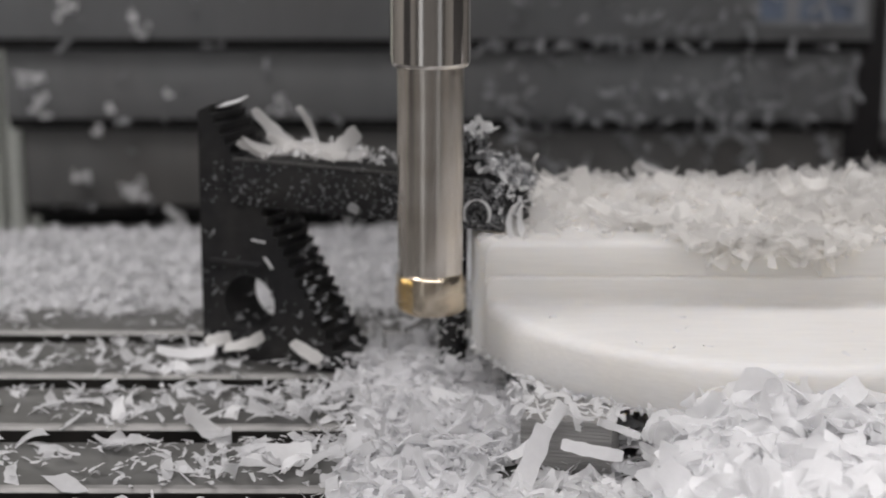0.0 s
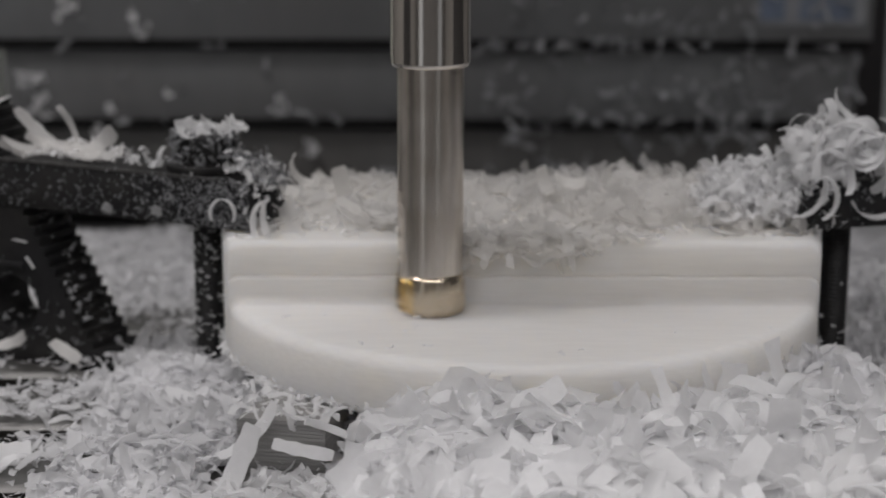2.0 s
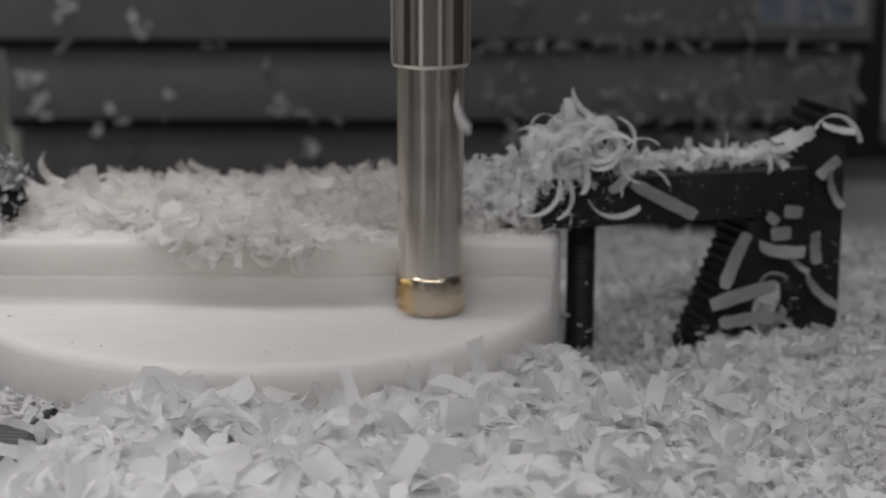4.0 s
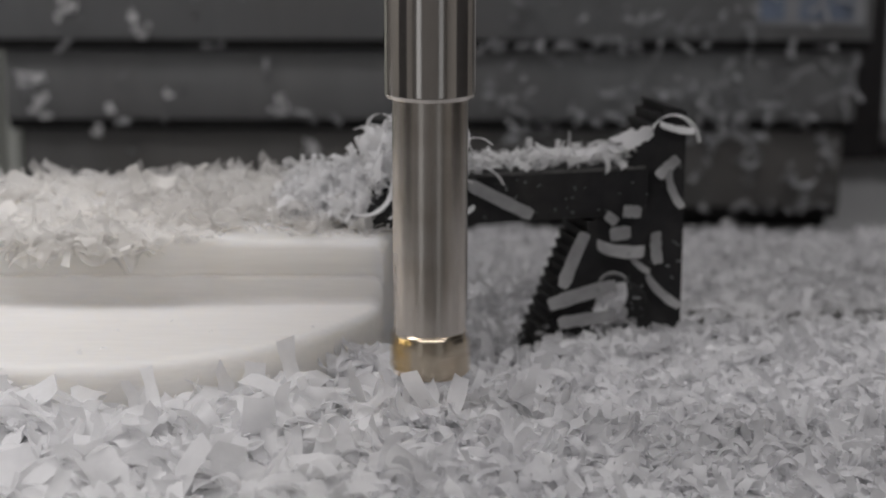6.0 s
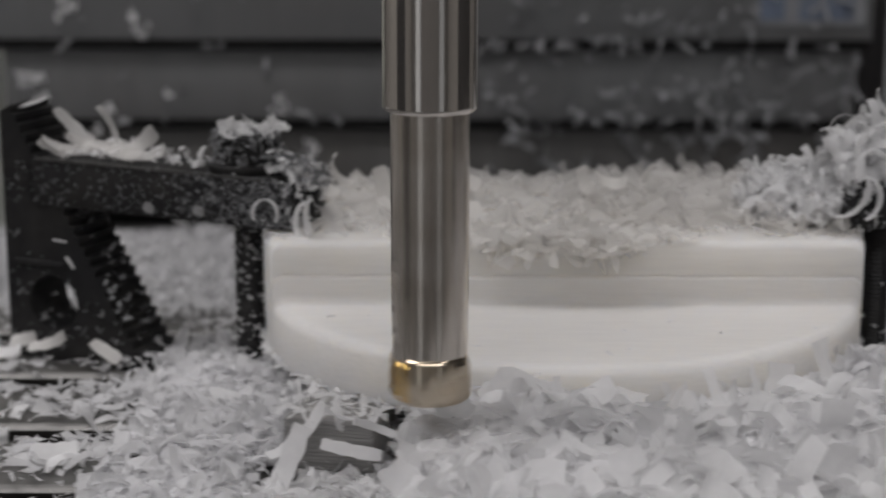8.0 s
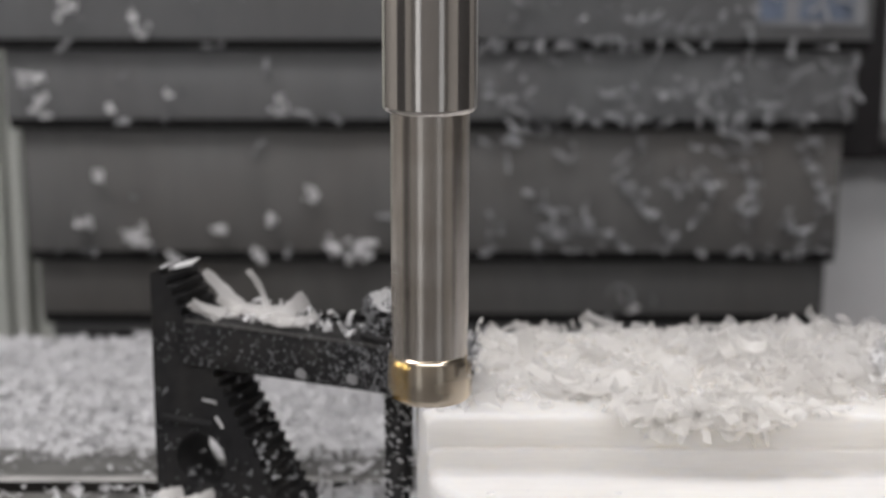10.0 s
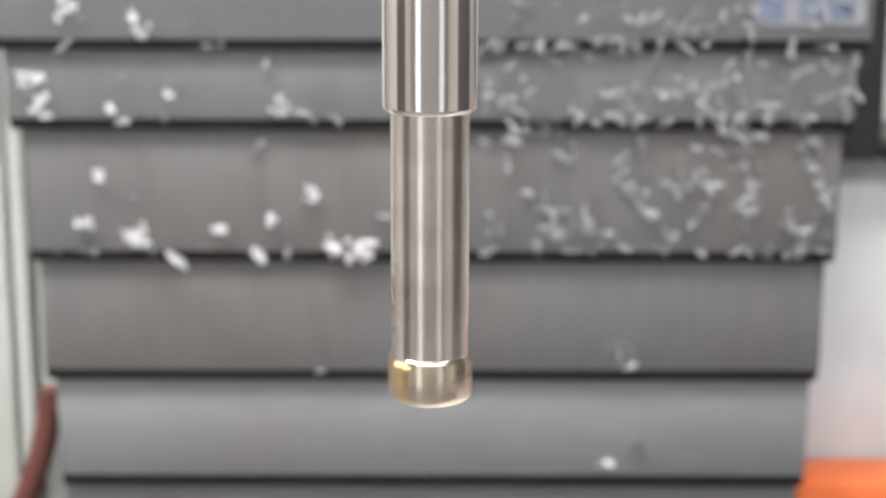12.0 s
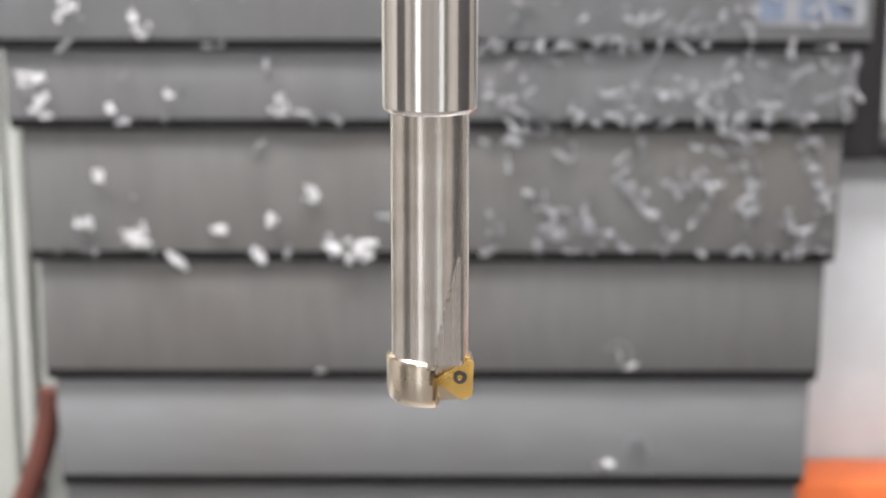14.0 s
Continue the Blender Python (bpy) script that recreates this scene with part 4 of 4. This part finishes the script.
strewn(24, 0.28, 0.56, 0.60, 0.73, "curled white plastic shaving on the heap beside the clamp", 0.8)
strewn(36, -0.22, 0.03, 0.54, 0.77, "flat white plastic shaving on the table land", 0.8)


def cover_shavings(index, z0, z1, n):
    """Shavings stuck to one plate of the way cover and caught on its lip."""
    y = 1.198 + index * 0.007
    k = int(n * 0.82)
    x = np.concatenate([rng.uniform(0.03, 0.27, k), rng.uniform(-0.28, 0.03, n - k)])
    z = rng.uniform(z0, z1, n)
    z = np.where(rng.uniform(0, 1, n) < 0.25, z0 + 0.002, z)
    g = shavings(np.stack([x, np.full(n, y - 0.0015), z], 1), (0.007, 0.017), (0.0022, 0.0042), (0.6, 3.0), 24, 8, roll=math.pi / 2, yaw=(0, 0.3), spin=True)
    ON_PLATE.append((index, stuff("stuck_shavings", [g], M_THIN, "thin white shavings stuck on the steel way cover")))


def stuck_clump(index, x, z, n, spread):
    y = 1.1965 + index * 0.007
    p = np.stack([rng.normal(x, spread, n), np.full(n, y) - np.abs(rng.normal(0, 0.002, n)), rng.normal(z, spread, n)], 1)
    g = shavings(p, (0.004, 0.009), (0.003, 0.006), (0.3, 2.0), 30, 5, roll=math.pi / 2, yaw=(0, 0.5), spin=True)
    ON_PLATE.append((index, stuff("shavings_clump", [g], M_CHIP, "small clump of white shavings stuck on the way cover")))


def stuck_row(index, rows):
    """Crumpled shavings stuck on a plate: x, z, angle and length of each."""
    groups = []
    for x, z, turn, length in rows:
        n = max(3, int(length / 0.0034))
        s = np.linspace(-0.5, 0.5, n) * length + rng.normal(0, 0.0012, n)
        a = math.radians(turn)
        off = rng.normal(0, 0.0022, n)
        p = np.stack([x + s * math.cos(a) - off * math.sin(a), np.full(n, 1.1965 + index * 0.007) - np.abs(rng.normal(0, 0.001, n)), z + s * math.sin(a) + off * math.cos(a)], 1)
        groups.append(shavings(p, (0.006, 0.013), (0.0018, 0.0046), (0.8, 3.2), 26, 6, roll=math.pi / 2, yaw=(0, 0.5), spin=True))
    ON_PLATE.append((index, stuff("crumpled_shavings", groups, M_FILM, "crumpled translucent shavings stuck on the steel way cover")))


for row in ((0, 0.08, 0.13, 60), (1, 0.028, 0.077, 80), (2, -0.062, 0.022, 60)):
    cover_shavings(*row)
stuck_row(0, ((0.155, 0.096, 10, 0.029), (0.179, 0.095, 67, 0.020), (0.205, 0.096, -99, 0.017), (0.115, 0.087, -14, 0.016), (0.130, 0.100, 9, 0.016), (0.100, 0.083, -77, 0.012), (0.036, 0.083, 135, 0.007)))
stuck_row(1, ((0.112, 0.033, 2, 0.042), (0.117, 0.049, 14, 0.022), (0.166, 0.053, 8, 0.040), (0.198, 0.055, -67, 0.017), (0.209, 0.040, -40, 0.020), (0.224, 0.040, 45, 0.019), (0.198, 0.026, -85, 0.016), (0.209, 0.021, 8, 0.020), (0.271, 0.066, -104, 0.030), (0.269, 0.043, -94, 0.018), (0.049, 0.023, -143, 0.020), (0.070, 0.025, -148, 0.012), (0.185, 0.034, -86, 0.021), (0.029, 0.048, -101, 0.013), (0.243, 0.036, -14, 0.011)))
stuck_row(2, ((0.071, -0.033, -74, 0.024), (0.069, -0.052, -120, 0.018), (0.087, -0.044, 33, 0.022), (0.112, -0.049, -35, 0.039), (0.127, -0.014, -37, 0.022), (0.133, -0.026, -45, 0.030), (0.169, -0.013, -2, 0.034), (0.176, -0.027, -121, 0.026), (0.210, -0.027, -95, 0.038), (0.205, -0.027, 5, 0.015), (0.252, 0.012, -98, 0.013), (0.252, -0.005, -48, 0.021), (0.258, -0.023, -88, 0.020), (0.241, -0.046, -20, 0.022), (0.245, -0.057, -129, 0.019), (0.036, -0.039, -30, 0.011), (0.153, -0.056, 12, 0.012)))
for i, x, z, L, w, bend, ry in ((1, 0.2735, 0.058, 0.030, 0.0045, 1.3, 76), (2, 0.2385, -0.044, 0.042, 0.0042, 4.0, 30), (3, 0.126, -0.128, 0.030, 0.0040, 3.4, 205), (4, 0.139, -0.199, 0.032, 0.0046, 3.6, 185)):
    ON_PLATE.append((i, single(Matrix.Identity(4), 1, x, 1.1955 + 0.007 * i, z, L, w, bend, 32, ry, 0, 0.5, "curled translucent shaving stuck on the steel way cover", M_FILM)))
for row in ((2, -0.212, -0.050, 16, 0.0045), (2, -0.248, -0.040, 9, 0.004), (2, -0.154, -0.044, 4, 0.002), (2, -0.116, -0.036, 5, 0.003), (2, -0.094, -0.018, 6, 0.003), (2, -0.234, -0.008, 4, 0.002),
            (2, -0.182, -0.068, 6, 0.0025), (2, -0.128, -0.064, 6, 0.003), (2, -0.074, -0.058, 12, 0.005), (2, -0.058, -0.0585, 10, 0.004),
            (1, -0.278, 0.060, 8, 0.004), (1, -0.272, 0.044, 7, 0.004), (1, -0.222, 0.038, 4, 0.0025), (1, -0.108, 0.040, 6, 0.004), (1, -0.184, 0.050, 2, 0.002),
            (0, -0.245, 0.108, 7, 0.004), (0, -0.206, 0.104, 3, 0.002), (0, -0.200, 0.095, 4, 0.003),
            (4, -0.084, -0.146, 4, 0.0025), (3, 0.128, -0.142, 2, 0.003), (4, 0.115, -0.218, 3, 0.002)):
    stuck_clump(*row)


# ---- cutting tool ----
def cutting_tool():
    tool = tagged(new("milling_cutter"), "steel indexable end mill with gold coated inserts", "milling cutter")
    R = 0.0126

    def flute(x, y, z):
        # chip gullets cut flat into two sides above each insert
        if z < 0.0515:
            t = (0.0515 - z) / 0.0355
            edge = R * (1 - 0.85 * min(1, t) ** 0.55)
            for sg in (1, -1):
                if sg * x > edge and sg * y < -0.0075:
                    y = -sg * 0.0075
        return (x, y, z)

    part("shank", lathe([(R - 0.0003, 0.0125)] + [(R, 0.013 + i * 0.0015) for i in range(55)] + [(R, 0.0962)], 96, flute), M_SHANK, tool)
    part("upper_shank", lathe([(0.0118, 0.0945), (0.0144, 0.0946), (0.0153, 0.0958), (0.0153, 0.0964), (0.0153, 0.097), (0.0153, 0.345)], 96), M_TOOL, tool)

    def pocket(x, y, z):
        for sg in (1, -1):
            if sg * x > 0.0012 - 0.2 * (z - 0.008) and sg * y < -0.0035:
                y = -sg * 0.0035
        return (x, y, z)

    part("head", lathe([(0.0105, 0.0003), (0.0124, 0), (0.0137, 0.0012), (0.0141, 0.0028), (0.0141, 0.008), (0.0141, 0.0128), (0.0136, 0.0146), (0.0126, 0.0155), (0.0110, 0.0156)], 96, pocket), M_HEAD, tool)
    for sg in (1, -1):
        ins = part("insert", prism([(0.0006, 0.0068), (0.0105, 0.0004), (0.0138, 0.0018), (0.0143, 0.0128), (0.0128, 0.0146)], "y", -0.0056, -0.0033, bevel=0.0004), M_GOLD, tool, "gold coated carbide insert")
        ins.matrix_basis = pose(0, 0, 0, 0, 0, 90 - 90 * sg)
        sc = part("screw", lathe([(0.0019, 0), (0.0023, 0.0003), (0.0021, 0.0009), (0.001, 0.0009), (0.0008, 0.0003)], 24), M_SCREW, ins, "dark clamping screw")
        sc.matrix_basis = pose(0.0098, -0.0053, 0.0082, 90, 0, 0)
    return tool


TOOL = cutting_tool()


def spindle_head():
    h = tagged(new("spindle_head"), "grey green painted milling spindle head", "spindle head")
    part("housing", box(-0.13, 0.13, -0.13, 0.3, 0.38, 0.9, 0.02), M_HEADCAST, h)
    part("nose", lathe([(0.03, 0.309), (0.034, 0.311), (0.04, 0.35), (0.06, 0.36), (0.062, 0.381)], 64), M_TOOL, h)
    return h


HEAD = spindle_head()

# ---- what moves ----
U = 0.0002475
FEED = [(0, 0), (0.5, 101), (1, 207), (1.5, 306), (2, 406), (2.5, 511), (3, 618), (3.5, 720), (4, 827), (4.2, 868), (4.8, 992), (5.2, 1072), (5.31, 1094),
        (6.7, 1094), (6.8, 1065), (7, 946), (7.5, 640), (8, 338), (8.3, 146), (8.4, 91), (14, 91)]
DROP = [(0, 0), (8.85, 0), (9.0, -0.0025), (9.1, -0.0065), (9.2, -0.0115), (9.5, -0.0335), (10.2, -0.085), (11.3, -0.168), (11.5, -0.183), (12.0, -0.215), (12.2, -0.22), (14, -0.22)]


def between(rows, t):
    for (a, p), (b, q) in zip(rows, rows[1:]):
        if a <= t <= b:
            return p + (q - p) * (t - a) / (b - a)
    return rows[-1][1]


def plate_lift(index, t):
    """How far the table holds a plate of the way cover up from where it hangs when drawn out."""
    if index < 2 or index > 5:
        return 0.0
    hang = PLATES[index][1]
    return max(0.0, between(DROP, t) - (0.037, 0.045, 0.060, 0.068)[index - 2] - hang)


def motions():
    marks = [0, 8.85] + [9 + 0.1 * i for i in range(32)] + [12.2, 14]
    for i in range(2, 6):
        walk(PLATES[i][0], [(t, Matrix.Translation((0, 0, plate_lift(i, t)))) for t in marks])
    for i, ob in ON_PLATE:
        if i >= 2:
            rest = ob.matrix_basis.copy()
            walk(ob, [(t, Matrix.Translation((0, 0, plate_lift(i, t))) @ rest) for t in marks])
    times = sorted({t for t, _ in FEED} | {t for t, _ in DROP})
    for ob in ON_TABLE:
        rest = ob.matrix_basis.copy()
        walk(ob, [(t, Matrix.Translation((-between(FEED, t) * U, 0, between(DROP, t))) @ rest) for t in times])
    thrown = [(3.85, (0.0150, 0.70, 0.073)), (4.0, (0.0053, 0.652, 0.1232)), (4.1, (0.0093, 0.65, 0.161)), (4.4, (0.06, 0.66, 0.25)), (4.7, (0.2, 0.78, 0.19)), (5.1, (0.30, 0.90, 0.006))]

    def lying(t, t0, where):
        x, y, z = where
        return Vector((x - (between(FEED, t) - between(FEED, t0)) * U, y, z + between(DROP, t)))

    walk(FLAKE, [(t, Matrix.Translation(lying(t, 3.85, thrown[0][1])) @ pose(0, 0, 0, 10, 5, 30)) for t in times if t < 3.8] + [(3.8, Matrix.Translation(lying(3.8, 3.85, thrown[0][1])) @ pose(0, 0, 0, 10, 5, 30))]
         + [(t, Matrix.Translation(w) @ pose(0, 0, 0, 40 + 24 * i, 60 + 9 * i, 20 + 8 * i)) for i, (t, w) in enumerate(thrown)]
         + [(t, Matrix.Translation(lying(t, 5.1, thrown[-1][1])) @ pose(0, 0, 0, 160, 105, 60)) for t in times if t > 5.1])
    way = [(0, (-0.0048, 0.6742, 0.0431)), (5.4, (-0.0048, 0.6742, 0.0431)), (6.2, (-0.0042, 0.5655, 0.0431)), (14, (-0.0042, 0.5655, 0.0431))]

    def axis(t):
        for (a, p), (b, q) in zip(way, way[1:]):
            if a <= t <= b:
                return Vector(p).lerp(Vector(q), (t - a) / (b - a))

    # the spindle turns by 84 degrees in a thirtieth of a second and slows down at the end
    rows, turn = [], 68.0
    last = 14 * FPS
    for i in range(last + 1):
        rows.append((i / FPS, Matrix.Translation(axis(i / FPS)) @ pose(0, 0, 0, 0, 0, turn)))
        k = i - (last - 15)
        turn -= 84 if k < 0 else 608 / 15 + (7 - k) * 4
    walk(TOOL, rows)
    walk(HEAD, [(t, Matrix.Translation(p)) for t, p in way])


motions()
